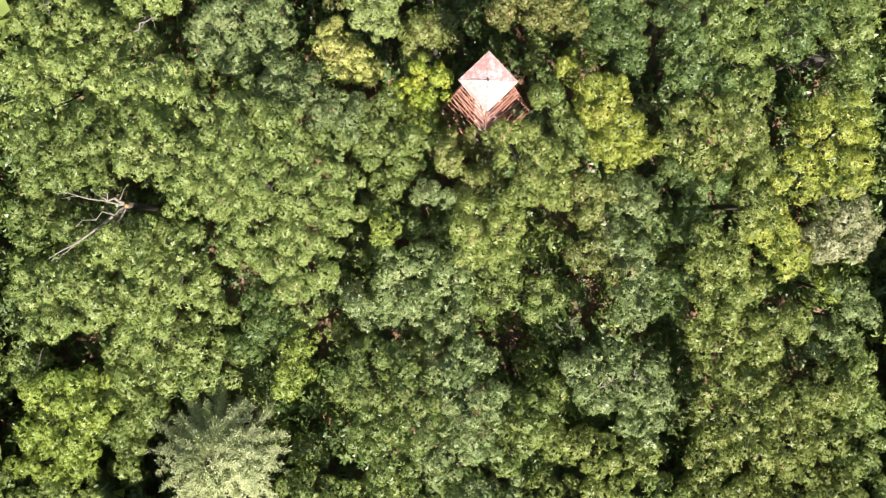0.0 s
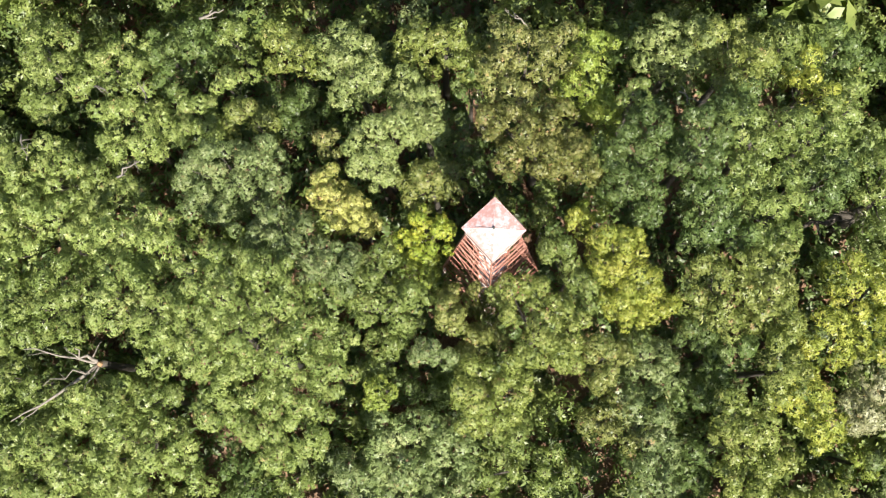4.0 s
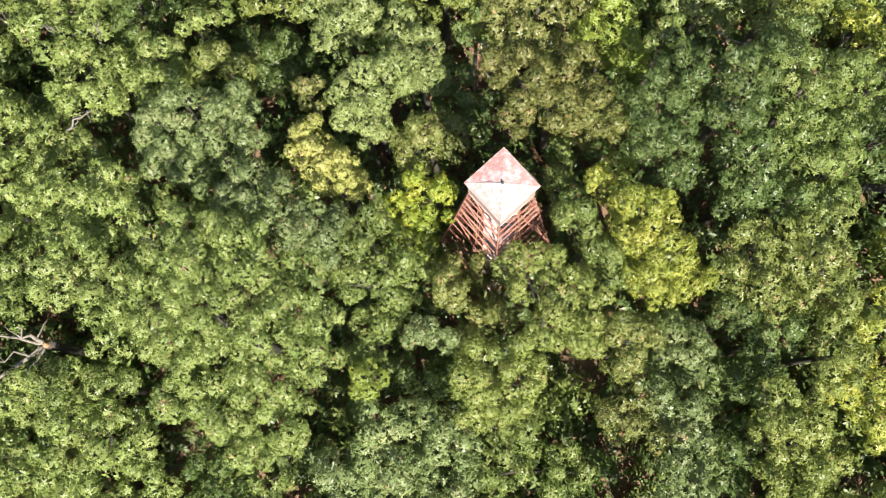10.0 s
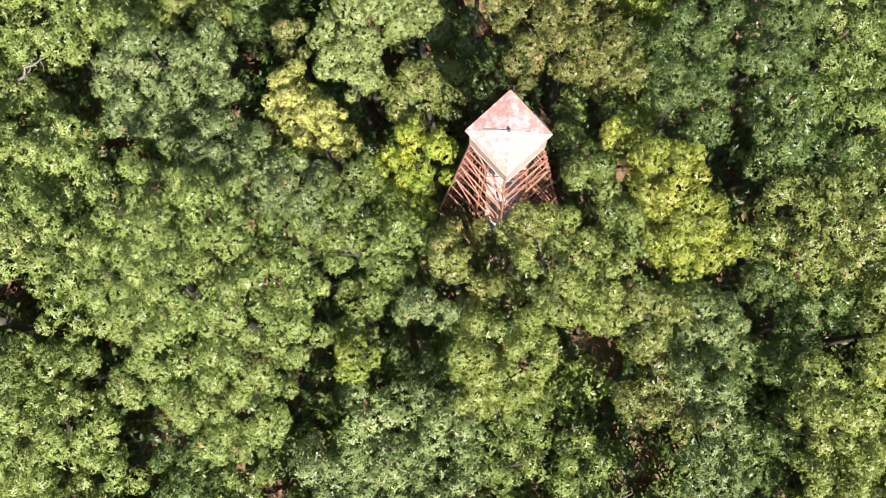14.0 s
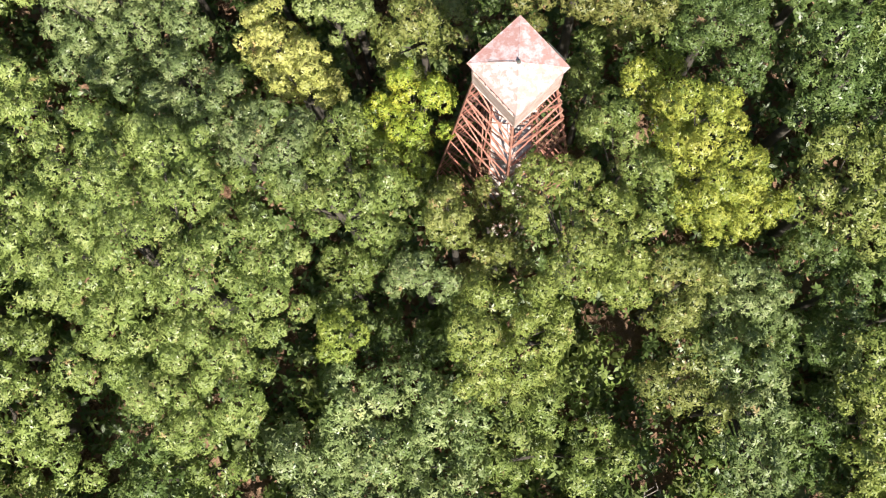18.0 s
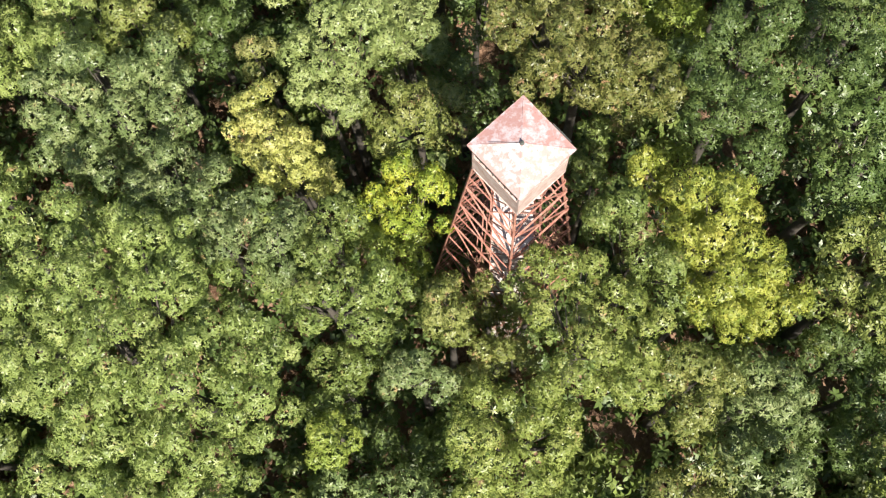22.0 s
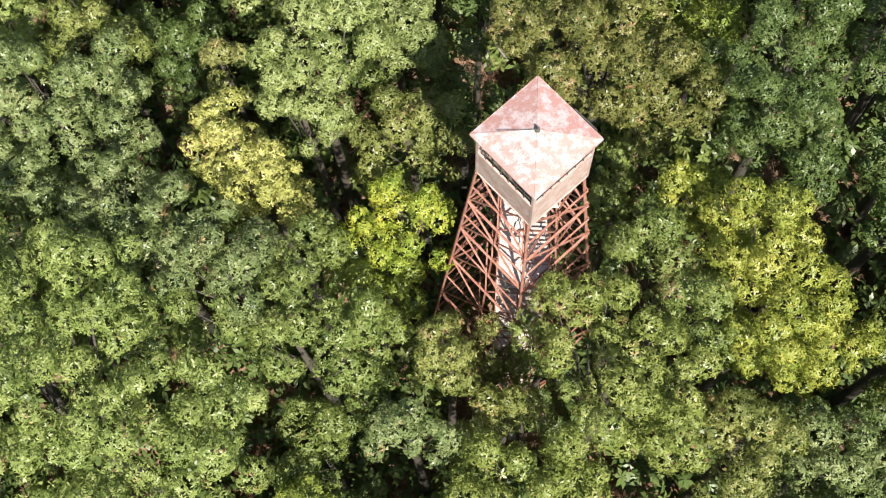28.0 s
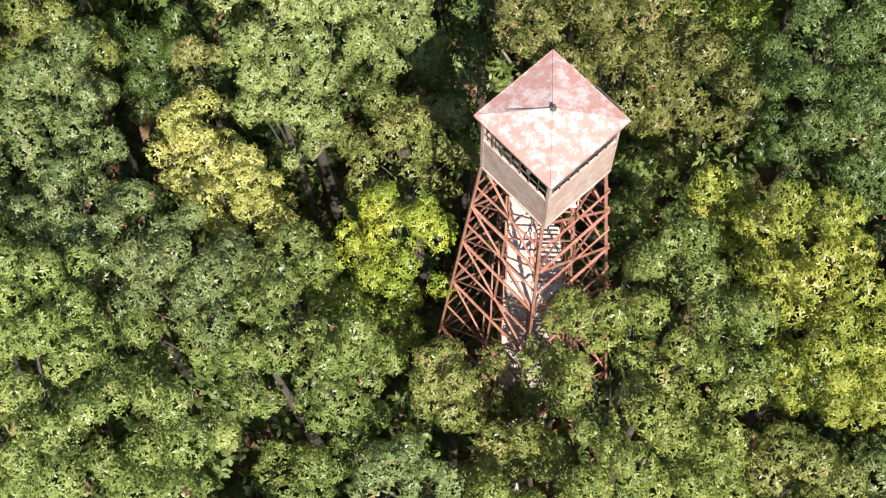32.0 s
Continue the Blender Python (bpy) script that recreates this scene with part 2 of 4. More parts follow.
def tube(points, radii, sides=8):
    """A tapered tube along points."""
    verts, faces = [], []
    n = len(points)
    for i, (p, r) in enumerate(zip(points, radii)):
        d = Vector(points[min(i + 1, n - 1)]) - Vector(points[max(i - 1, 0)])
        _, s, u = frame_of(d)
        for k in range(sides):
            a = 2 * math.pi * k / sides
            verts.append(Vector(p) + (s * math.cos(a) + u * math.sin(a)) * r)
    for i in range(n - 1):
        for k in range(sides):
            j = (k + 1) % sides
            faces.append((i * sides + k, i * sides + j, (i + 1) * sides + j, (i + 1) * sides + k))
    faces.append(tuple(range(sides - 1, -1, -1)))
    faces.append(tuple(range((n - 1) * sides, n * sides)))
    return verts, faces


# ---- ground ----
def ground():
    ring = [0, 4, 8, 12, 16, 20, 25, 30, 36, 44, 55, 70, 100, 160, 300, 700, 1500, 3500]
    k = 72
    verts, faces = [Vector((0, 5, 0))], []
    for r in ring[1:]:
        for i in range(k):
            a = 2 * math.pi * i / k
            x, y = r * math.cos(a), 5 + r * math.sin(a)
            z = 0.35 * noise.noise(Vector((x * 0.12, y * 0.12, 0))) if r < 60 else 0
            verts.append(Vector((x, y, z - 0.05)))
    for i in range(k):
        faces.append((0, 1 + i, 1 + (i + 1) % k))
    for j in range(len(ring) - 2):
        for i in range(k):
            a, b = 1 + j * k + i, 1 + j * k + (i + 1) % k
            faces.append((a, a + k, b + k, b))
    ob = new("ground", mesh_of("ground", verts, faces, LITTER, True))
    return tagged(ob, "forest floor of brown fallen leaves and bare soil", "ground", kind="structure")


ground()


# ---- lookout tower ----
LEVELS = (22.25, 19.7, 17.1, 13.7, 9.05, 4.5, 0.15)


def half(z):
    """Half the diagonal between the legs at height z."""
    return 1.63 + 0.0955 * (22.25 - z) if z < 22.25 else 1.56


def corner(k, z, inset=0.0):
    h = half(z) - inset
    return Vector(((-h, 0, z), (0, -h, z), (h, 0, z), (0, h, z))[k])


def tower():
    top = new("fire_lookout_tower")
    top.matrix_world = pose(0.51, 8.30, 0, 0, 0, -1.9)
    tagged(top, "tall rusty red steel lookout tower under a pale pink hipped roof", "tower")

    def bar(name, profile, a, b, mat, parent=top, label="", spin=0.0):
        return part(name, mesh_of(name, *prism(profile, a, b, spin), mat), parent, label)

    for k in range(4):
        bar("leg", angle_bar(0.115, 0.018), corner(k, 0), corner(k, 22.25), STEEL_RED, spin=math.pi * (0.25 + 0.5 * k))
        x, y, _ = corner(k, 0)
        v, f = prism([(-0.4, -0.4), (0.4, -0.4), (0.4, 0.4), (-0.4, 0.4)], (x, y, -0.3), (x, y, 0.2))
        part("footing", mesh_of("footing", v, f, CONCRETE), top, "grey concrete footing")
    for k in range(4):
        j = (k + 1) % 4
        for hi, lo in zip(LEVELS, LEVELS[1:]):
            a, b, c, d = corner(k, hi, 0.03), corner(j, hi, 0.03), corner(k, lo, 0.03), corner(j, lo, 0.03)
            bar("brace", angle_bar(0.052), a, d, STEEL_RED)
            out = (a + b + c + d) / 4
            shift = Vector((out.x, out.y, 0)).normalized() * -0.03
            bar("brace", angle_bar(0.052), b + shift, c + shift, STEEL_RED)
            if lo > 1:
                bar("girt", angle_bar(0.07), c, d, STEEL_RED)
            if hi > 1:
                mid = (hi + lo) / 2
                m1, m2 = corner(k, mid, 0.03), corner(j, mid, 0.03)
                bar("girt", angle_bar(0.05), m1, m2, STEEL_RED)
                m = (m1 + m2) / 2
                bar("strut", angle_bar(0.05), m, (a + b) / 2 if hi < 22 else m + Vector((0, 0, 0.5)), STEEL_RED)
    for z in LEVELS[1:5]:
        for k in range(4):
            a, b, c = corner(k, z), corner((k + 1) % 4, z), corner((k - 1) % 4, z)
            bar("strut", angle_bar(0.05), (a + b) / 2 - Vector((0, 0, 0.05)), (a + c) / 2 - Vector((0, 0, 0.05)), STEEL_RED)

    # stairs: flights side by side along the diagonal, three-cornered landings
    deep = 0.85

    def landing(z, end):
        h = half(z) - 0.08
        d = part("landing", None, top, "grey weathered board landing")
        n = 9
        for i in range(n):
            x0, x1 = -deep + 2 * deep * i / n + 0.006, -deep + 2 * deep * (i + 1) / n - 0.006
            tip = lambda x: h - min(abs(x), deep - 0.02)
            y0, ya, yb = h - deep, tip(x0), tip(x1)
            pts = [(x0, end * y0), (x1, end * y0), (x1, end * max(yb, y0 + 0.02)), (x0, end * max(ya, y0 + 0.02))]
            if i == n // 2:
                pts = pts[:3] + [(0, end * h)] + pts[3:]
            zz = z + 0.004 * random.uniform(-1, 1)
            k = len(pts)
            v = [(x, y, zz - 0.035) for x, y in pts] + [(x, y, zz) for x, y in pts]
            f = [(q, (q + 1) % k, k + (q + 1) % k, k + q) for q in range(k)] + [tuple(range(k - 1, -1, -1)), tuple(range(k, 2 * k))]
            part("board", mesh_of("board", v, f, BOARD), d)
        bar("bearer", rect(0.08, 0.1), (-deep, end * (h - deep), z - 0.09), (deep, end * (h - deep), z - 0.09), STEEL_RED, d)

    def flight(z0, z1, y0, y1, x):
        d = part("stair_flight", None, top, "steep stair with pale board treads")
        w = 0.72
        rise = z1 - z0
        n = max(2, round(rise / 0.2))
        for s in (-1, 1):
            bar("stringer", rect(0.04, 0.17), (x + s * (w / 2 + 0.02), y0, z0 - 0.02), (x + s * (w / 2 + 0.02), y1, z1 - 0.02), STEEL_RED, d)
            if z1 > 21:
                continue
            bar("handrail", round_bar(0.022, 6), (x + s * (w / 2 + 0.03), y0, z0 + 0.9), (x + s * (w / 2 + 0.03), y1, z1 + 0.9), STEEL_RED, d)
            for q in (0.03, 0.5, 0.97):
                y, z = y0 + (y1 - y0) * q, z0 + rise * q
                bar("baluster", round_bar(0.018, 6), (x + s * (w / 2 + 0.03), y, z - 0.05), (x + s * (w / 2 + 0.03), y, z + 0.9), STEEL_RED, d)
        v, f = prism(rect(0.26, 0.035), (-w / 2, 0, 0), (w / 2, 0, 0))
        tread = mesh_of("tread", v, f, BOARD)
        for i in range(n):
            q = (i + 0.5) / n
            t = part("tread", tread, d)
            t.location = (x, y0 + (y1 - y0) * q, z0 + rise * (i + 1) / (n + 1))
            t.rotation_euler = (random.uniform(-0.03, 0.03), random.uniform(-0.02, 0.02), 0)

    near = [0.0, 3.0, 7.7, 12.4, 17.1]
    far = [5.35, 10.05, 14.75, 19.45]
    flight(0.1, 3.0, half(0) - 1.6, -(half(3) - 0.08 - deep), 0.45)
    for z in near[1:]:
        landing(z, -1)
    for z in far:
        landing(z, 1)
    for lo, mid, hi in zip(near[1:], far, near[2:] + [22.2]):
        flight(lo, mid, -(half(lo) - 0.08 - deep), half(mid) - 0.08 - deep, -0.45)
        flight(mid, hi, half(mid) - 0.08 - deep, -(half(min(hi, 22)) - 0.08 - deep) if hi < 20 else -0.9, 0.45)

    # cab
    cab = part("cab", None, top, "faded pink sheet-steel cab with open windows")
    H, Z0, Z1 = 1.60, 22.2, 24.95
    ring = [Vector((-H, 0, 0)), Vector((0, -H, 0)), Vector((H, 0, 0)), Vector((0, H, 0))]
    v = [r * 0.985 + Vector((0, 0, z)) for z in (Z0, Z0 + 0.06) for r in ring]
    part("cab_floor", mesh_of("cab_floor", v, [(3, 2, 1, 0), (4, 5, 6, 7), (0, 1, 5, 4), (1, 2, 6, 5), (2, 3, 7, 6), (3, 0, 4, 7)], FLOOR_SHADE), cab, "board floor coloured dark for the shade inside the cab")
    sill = (23.78, 23.95, 23.6, 23.6)
    for k in range(4):
        a, b = ring[k], ring[(k + 1) % 4]
        d = (b - a).normalized()
        out = Vector((d.y, -d.x, 0))
        bar("corner_post", rect(0.09, 0.09), a * 0.985 + Vector((0, 0, Z0 - 0.05)), a * 0.985 + Vector((0, 0, Z1)), WALL_PAINT, cab, spin=math.pi / 4)
        a2, b2 = a + d * 0.05, b - d * 0.05
        zc = (Z0 + sill[k]) / 2
        bar("wall_panel", rect(0.03, sill[k] - Z0), a2 + Vector((0, 0, zc)), b2 + Vector((0, 0, zc)), WALL_PAINT, cab, "faded pink sheet steel")
        for z, w in ((sill[k] + 0.02, 0.07), (Z0 + 0.03, 0.06)):
            bar("wall_rail", rect(w, 0.05), a2 + out * 0.012 + Vector((0, 0, z)), b2 + out * 0.012 + Vector((0, 0, z)), WALL_PAINT, cab)
        bar("eave_beam", rect(0.06, 0.1), a2 + Vector((0, 0, Z1 - 0.08)), b2 + Vector((0, 0, Z1 - 0.08)), STEEL_DARK, cab)
        n = 7
        win = part("window", None, top, "open window with dark steel glazing bars")
        for i in range(1, n):
            p = a2.lerp(b2, i / n)
            bar("glazing_bar", rect(0.03, 0.03), p + Vector((0, 0, sill[k])), p + Vector((0, 0, Z1 - 0.1)), STEEL_DARK, win)
        for q in (0.33, 0.66):
            z = sill[k] + (Z1 - 0.1 - sill[k]) * q
            bar("glazing_bar", rect(0.025, 0.025), a2 + Vector((0, 0, z)), b2 + Vector((0, 0, z)), STEEL_DARK, win)

    # roof
    roof = part("roof", None, top, "pale pink hipped sheet roof with worn red paint")
    E, ZE, ZA = 1.80, 24.97, 25.45
    eave = [Vector((-E, 0, ZE)), Vector((0, -E, ZE)), Vector((E, 0, ZE)), Vector((0, E, ZE))]
    apex = Vector((0, 0, ZA))
    down = Vector((0, 0, 0.03))
    for k in range(4):
        a, b = eave[k], eave[(k + 1) % 4]
        v = [a, b, apex, a - down, b - down, apex - down]
        part("roof_sheet", mesh_of("roof_sheet", v, [(0, 1, 2), (5, 4, 3), (0, 3, 4, 1), (1, 4, 5, 2), (2, 5, 3, 0)], ROOF_PAINT), roof)
        bar("drip_edge", rect(0.03, 0.07), a - Vector((0, 0, 0.03)), b - Vector((0, 0, 0.03)), ROOF_PAINT, roof)
        bar("ridge_cap", round_bar(0.024, 6), a + Vector((0, 0, -0.008)), apex + Vector((0, 0, -0.008)), ROOF_PAINT, roof)
    v, f = tube([(0, 0, ZA - 0.02), (0, 0, ZA + 0.05), (0, 0, ZA + 0.06), (0, 0, ZA + 0.16)], [0.085, 0.075, 0.035, 0.03], 10)
    part("finial", mesh_of("finial", v, f, STEEL_DARK), roof, "dark steel vent cap")
    bar("lightning_cable", round_bar(0.008, 6), (-0.02, 0, ZA + 0.02), (-E * 0.6, 0.02, ZE + 0.27), STEEL_DARK, roof)
    d = (eave[3] - eave[2]).normalized()
    out = Vector((d.y, -d.x, 0))
    bar("shutter", rect(0.03, 0.5), eave[2] + d * 0.3 + out * 0.05 - Vector((0, 0, 0.22)), eave[2] + d * 1.15 + out * 0.05 - Vector((0, 0, 0.22)), STEEL_DARK, cab, "dark steel shutter propped open")


tower()


# ---- trees ----
def leaf_mesh(name, points, normals, mat, rng, length, per=6, wide_by=0.24, droop=0.3, grow=1.0):
    """Whorls of drooping leaves: per leaves round each twig end, spread about its normal, each bent along its length."""
    n = len(points)
    ref = rng.normal(size=(n, 3))
    t1 = np.cross(normals, ref)
    t1 /= np.linalg.norm(t1, axis=1)[:, None] + 1e-9
    t2 = np.cross(normals, t1)
    ang = (np.arange(per)[None, :] * 2 * np.pi / per + rng.uniform(-0.3, 0.3, (n, per)))[..., None]
    lift = rng.uniform(-0.45, 0.8, (n, per))[..., None] - droop * 0.5
    flat = np.cos(ang) * t1[:, None] + np.sin(ang) * t2[:, None]
    d = flat * np.cos(lift) + normals[:, None] * np.sin(lift)
    up = normals[:, None] * np.cos(lift) - flat * np.sin(lift)
    side = np.cross(d, up)
    roll = rng.uniform(-0.35, 0.35, (n, per))[..., None]
    side, up = side * np.cos(roll) + up * np.sin(roll), up * np.cos(roll) - side * np.sin(roll)
    ln = (length * rng.uniform(0.65, 1.25, (n, per)) * np.reshape(grow, (-1, 1)))[..., None]
    hub = points[:, None]
    mid = hub + d * ln * 0.6 + up * ln * 0.05
    wide = side * ln * wide_by
    leaves = np.stack([mid + wide, hub + d * ln - up * ln * droop, mid - wide], axis=2).reshape(n, per * 3, 3)
    co = np.concatenate([hub, leaves], axis=1).reshape(-1, 3)
    first = (np.arange(n) * (1 + 3 * per))[:, None]
    tips = first + 1 + np.arange(per)[None, :] * 3
    loop = np.stack([np.broadcast_to(first, tips.shape), tips, tips + 1, tips + 2], axis=2).reshape(-1)
    k = n * per
    me = bpy.data.meshes.new(name)
    me.vertices.add(len(co))
    me.vertices.foreach_set("co", co.astype(np.float32).ravel())
    me.loops.add(4 * k)
    me.loops.foreach_set("vertex_index", loop.astype(np.int32))
    me.polygons.add(k)
    me.polygons.foreach_set("loop_start", np.arange(0, 4 * k, 4, dtype=np.int32))
    me.materials.append(mat)
    me.update(calc_edges=True)
    return me


def sphere_points(rng, n):
    v = rng.normal(size=(n, 3))
    return v / np.linalg.norm(v, axis=1)[:, None]


def crown_points(rng, rx, ry, deep, lobe, gap, wild):
    """Lobes of foliage over an uneven dome, twig ends a gap apart over the outside of each lobe; z = 0 is the crown's top."""
    count = int(max(7, 1.45 * rx * ry / lobe ** 2))
    k = np.arange(count) + 0.5
    high = 1 - k / count * 1.35
    turn = k * 2.39996 + rng.uniform(0, 6.28)
    flat = np.sqrt(1 - high ** 2)
    d = np.stack([flat * np.cos(turn), flat * np.sin(turn), high], axis=1) + rng.normal(size=(count, 3)) * 0.6 / math.sqrt(count)
    d /= np.linalg.norm(d, axis=1)[:, None]
    ph = rng.uniform(0, 6.28, 3)
    az = np.arctan2(d[:, 1], d[:, 0])
    swell = 1 + 0.10 * np.sin(2 * az + ph[0]) + 0.10 * np.sin(3 * az + ph[1]) + 0.08 * np.sin(5 * az + ph[2])
    high_up = rng.uniform(0, 1, count) ** 0.8
    size = lobe * rng.uniform(0.7, 1.2, count) * (1.05 - 0.1 * high_up)
    reach = (0.7 + 0.45 * high_up) * swell
    dome = np.array([max(rx - lobe * 0.6, 0.3), max(ry - lobe * 0.6, 0.3), max(deep - lobe * 0.5, 0.3)])
    c = d * reach[:, None] * dome
    c[:, 2] -= deep
    pts, nor = [], []
    for i, (at, way, s) in enumerate(zip(c, d, size)):
        axis = way * 0.75 + np.array([0, 0, 0.6])
        axis /= np.linalg.norm(axis)
        n = max(6, int(9.1 * s * s / (gap * gap * 0.87)))
        q = np.arange(n) + 0.5
        h = 1 - q / n * 1.45
        a = q * 2.39996 + rng.uniform(0, 6.28)
        f = np.sqrt(np.maximum(0, 1 - h * h))
        u = np.cross(axis, np.array([0.31, 0.9, 0.2]))
        u /= np.linalg.norm(u)
        v = np.cross(axis, u)
        o = axis * h[:, None] + u * (f * np.cos(a))[:, None] + v * (f * np.sin(a))[:, None]
        o += rng.normal(size=(n, 3)) * 0.35 * gap / s
        o /= np.linalg.norm(o, axis=1)[:, None]
        p = at + o * (s * rng.uniform(0.84, 1.12, n))[:, None] * np.array([1, 1, 0.9])
        o = o + (0.1 + 0.2 * wild) * rng.normal(size=(n, 3)) + np.array([0, 0, 0.08])
        # no twigs within a neighbouring lobe
        inside = (((p[:, None] - c[None]) / size[None, :, None]) ** 2).sum(axis=2) < 0.6
        inside[:, i] = False
        free = ~inside.any(axis=1)
        pts.append(p[free])
        nor.append(o[free])
    pts, nor = np.concatenate(pts), np.concatenate(nor)
    return pts, nor / np.linalg.norm(nor, axis=1)[:, None], c


TREES = []
WORDS = {}
for m, w in ((LEAF_GREEN, "mid-green"), (LEAF_YELLOWGREEN, "yellowish green"), (LEAF_GREY, "greyish green"), (LEAF_OAK, "warm yellowish green"), (LEAF_DARK, "dark green"),
             (LEAF_OLIVE, "olive-green"), (LEAF_OLIVEGREEN, "dull olive"), (LEAF_BROWN, "brownish olive"), (LEAF_RUSSET, "dark russet-green"), (LEAF_LIGHT, "light green"), (LEAF_BRIGHT, "bright green"),
             (LEAF_GOLD, "golden yellow"), (LEAF_LIME, "vivid lime-yellow"), (LEAF_LEMON, "lemon-green"), (LEAF_PALE, "pale silvery green"),
             (LEAF_PALEGREY, "pale grey-green")):
    WORDS[m.name] = w


BOUGHS = []


def tree(x, y, z, mat, boughs, name="oak_tree"):
    """A trunk whose crown is made of boughs: each a dome at (dx, dy), of half-widths rx and ry, its top dz under the tree's."""
    rng = np.random.default_rng(1000 + len(TREES))
    near = -19 < x < 14 and -2.5 < y < 19
    young = name == "young_tree"
    length, per, wide_by, gap, lobe = (0.148, 7, 0.18, 0.205, 0.57) if near else (0.21, 7, 0.18, 0.3, 0.62)
    if young:
        length, per, wide_by, gap, lobe = 0.45, 6, 0.22, 0.9, 0.7
    top = new(name)
    top.location = (x, y, 0)
    size = "low young" if young else "tall" if z > 16.5 else "medium"
    wide = "broad " if len(boughs) > 8 else "slim " if len(boughs) < 3 and not young else ""
    tagged(top, f"{size} {wide}broadleaf tree with a {WORDS[mat.name]} leafy crown", "tree", "trees of the forest")
    TREES.append(top)
    whole, facing, ends = [], [], []
    spans = []
    for dx, dy, rx, ry, dz in boughs:
        BOUGHS.append((x + dx, y + dy, max(rx, ry)))
        r = (rx + ry) / 2
        spans.append((dx, dy, dz, rx, ry, min(1.45 * r + 0.9, z * 0.52)))
    for i, (dx, dy, dz, rx, ry, deep) in enumerate(spans):
        p, n, lobes = crown_points(rng, rx, ry, deep, min(lobe, 0.45 * (rx + ry) / 2), gap, 0.5)
        p = p + np.array([dx, dy, dz])
        free = np.ones(len(p), bool)
        for j, (ex, ey, ez, sx, sy, sd) in enumerate(spans):
            if j != i:
                q = (p - np.array([ex, ey, ez - sd])) / np.array([sx, sy, sd])
                free &= (q ** 2).sum(axis=1) > 0.5
        whole.append(p[free])
        facing.append(n[free])
        ends.append(lobes[rng.integers(len(lobes))] * np.array([0.5, 0.5, 1.0]) + np.array([dx, dy, dz - 0.5]))
        ends.append(np.array([dx, dy, dz - deep * 0.45]))
        # shaded twigs within the bough
        m = max(4, int((4 if young else 5) * rx * ry))
        q = sphere_points(rng, m)
        whole.append(q * np.array([rx, ry, deep]) * rng.uniform(0.25, 0.5, m)[:, None] + np.array([dx, dy, dz - deep]))
        facing.append((q + np.array([0, 0, 0.9])) / np.linalg.norm(q + np.array([0, 0, 0.9]), axis=1)[:, None])
    grow = np.concatenate([np.full(len(p), 1.0 if k % 2 == 0 else 1.35) for k, p in enumerate(whole)])
    crown = part("crown", leaf_mesh("crown", np.concatenate(whole), np.concatenate(facing), mat, rng, length, per, wide_by, grow=grow), top)
    crown.location = (0, 0, z)
    broad = math.sqrt(sum(s[3] * s[4] for s in spans))
    deep = max(s[5] for s in spans)
    fork = (z - deep) * rng.uniform(0.62, 0.8)
    tr = 0.05 + 0.035 * broad + 0.004 * z
    lean = rng.uniform(-0.4, 0.4, 2)
    spine = [(0, 0, -0.2), (lean[0] * 0.2, lean[1] * 0.2, fork * 0.5), (lean[0] * 0.6, lean[1] * 0.6, fork), (lean[0], lean[1], z - deep * 0.9)]
    part("trunk", mesh_of("trunk", *tube(spine, [tr * 1.5, tr, tr * 0.8, tr * 0.35]), BARK, True), top)
    for end in ends[:10]:
        end = Vector(end) + Vector((0, 0, z))
        start = Vector(spine[2]).lerp(Vector(spine[3]), rng.uniform(0.0, 0.5))
        mid = start.lerp(end, 0.5) - Vector((0, 0, 0.15 + 0.12 * (end - start).length))
        part("limb", mesh_of("limb", *tube([start, mid, end], [tr * 0.4, tr * 0.25, tr * 0.06], 6), BARK, True), top)
    return top


tree(-23.4, 16.3, 15.2, LEAF_OAK, [(0.2, 0.8, 2.88, 1.76, 0.0), (-1.0, -1.0, 1.53, 1.41, -0.2), (0.8, -1.0, 1.35, 1.40, -0.2)])
tree(-24.9, 12.0, 15.2, LEAF_OAK, [(-0.3, 0.8, 2.03, 1.40, -0.2), (-0.4, -1.1, 1.68, 1.39, 0.0), (1.5, 0.1, 1.34, 0.87, -0.4)])
tree(-18.9, 16.8, 16.0, LEAF_OAK, [(-0.0, 0.8, 1.65, 1.20, 0.0), (-0.6, -0.8, 1.16, 0.86, -0.3), (0.7, -0.7, 0.99, 1.02, -0.3)])
tree(-15.3, 17.0, 16.0, LEAF_OLIVE, [(-0.6, 0.1, 1.37, 1.42, 0.0), (0.8, -0.2, 1.05, 1.36, -0.5)])
tree(-16.3, 12.7, 18.3, LEAF_GREY, [(-0.2, 1.1, 2.19, 1.46, 0.0), (-1.9, 0.2, 1.75, 1.32, -1.0), (2.0, 1.2, 1.56, 1.46, -0.3), (0.5, -0.5, 2.20, 1.47, -0.7), (2.8, -0.1, 0.94, 1.30, -1.0), (-1.8, -1.3, 1.60, 1.33, -1.5), (-0.5, -2.0, 1.27, 0.99, -1.8)])
tree(-12.9, 9.0, 18.9, LEAF_GREY, [(0.1, 0.6, 1.51, 1.41, 0.0), (-1.4, -0.3, 1.53, 1.27, -0.5), (1.5, -0.1, 1.36, 1.25, -0.2), (0.6, -1.1, 1.37, 1.01, -0.7), (-0.8, 1.5, 0.93, 0.80, -1.1)])
tree(-21.9, 8.2, 18.8, LEAF_OAK, [(-1.2, 0.6, 1.90, 1.64, -0.2), (0.9, 1.7, 1.44, 1.16, -1.6), (1.5, -0.4, 1.57, 1.63, -0.8), (-0.7, -1.5, 1.88, 1.30, 0.0)])
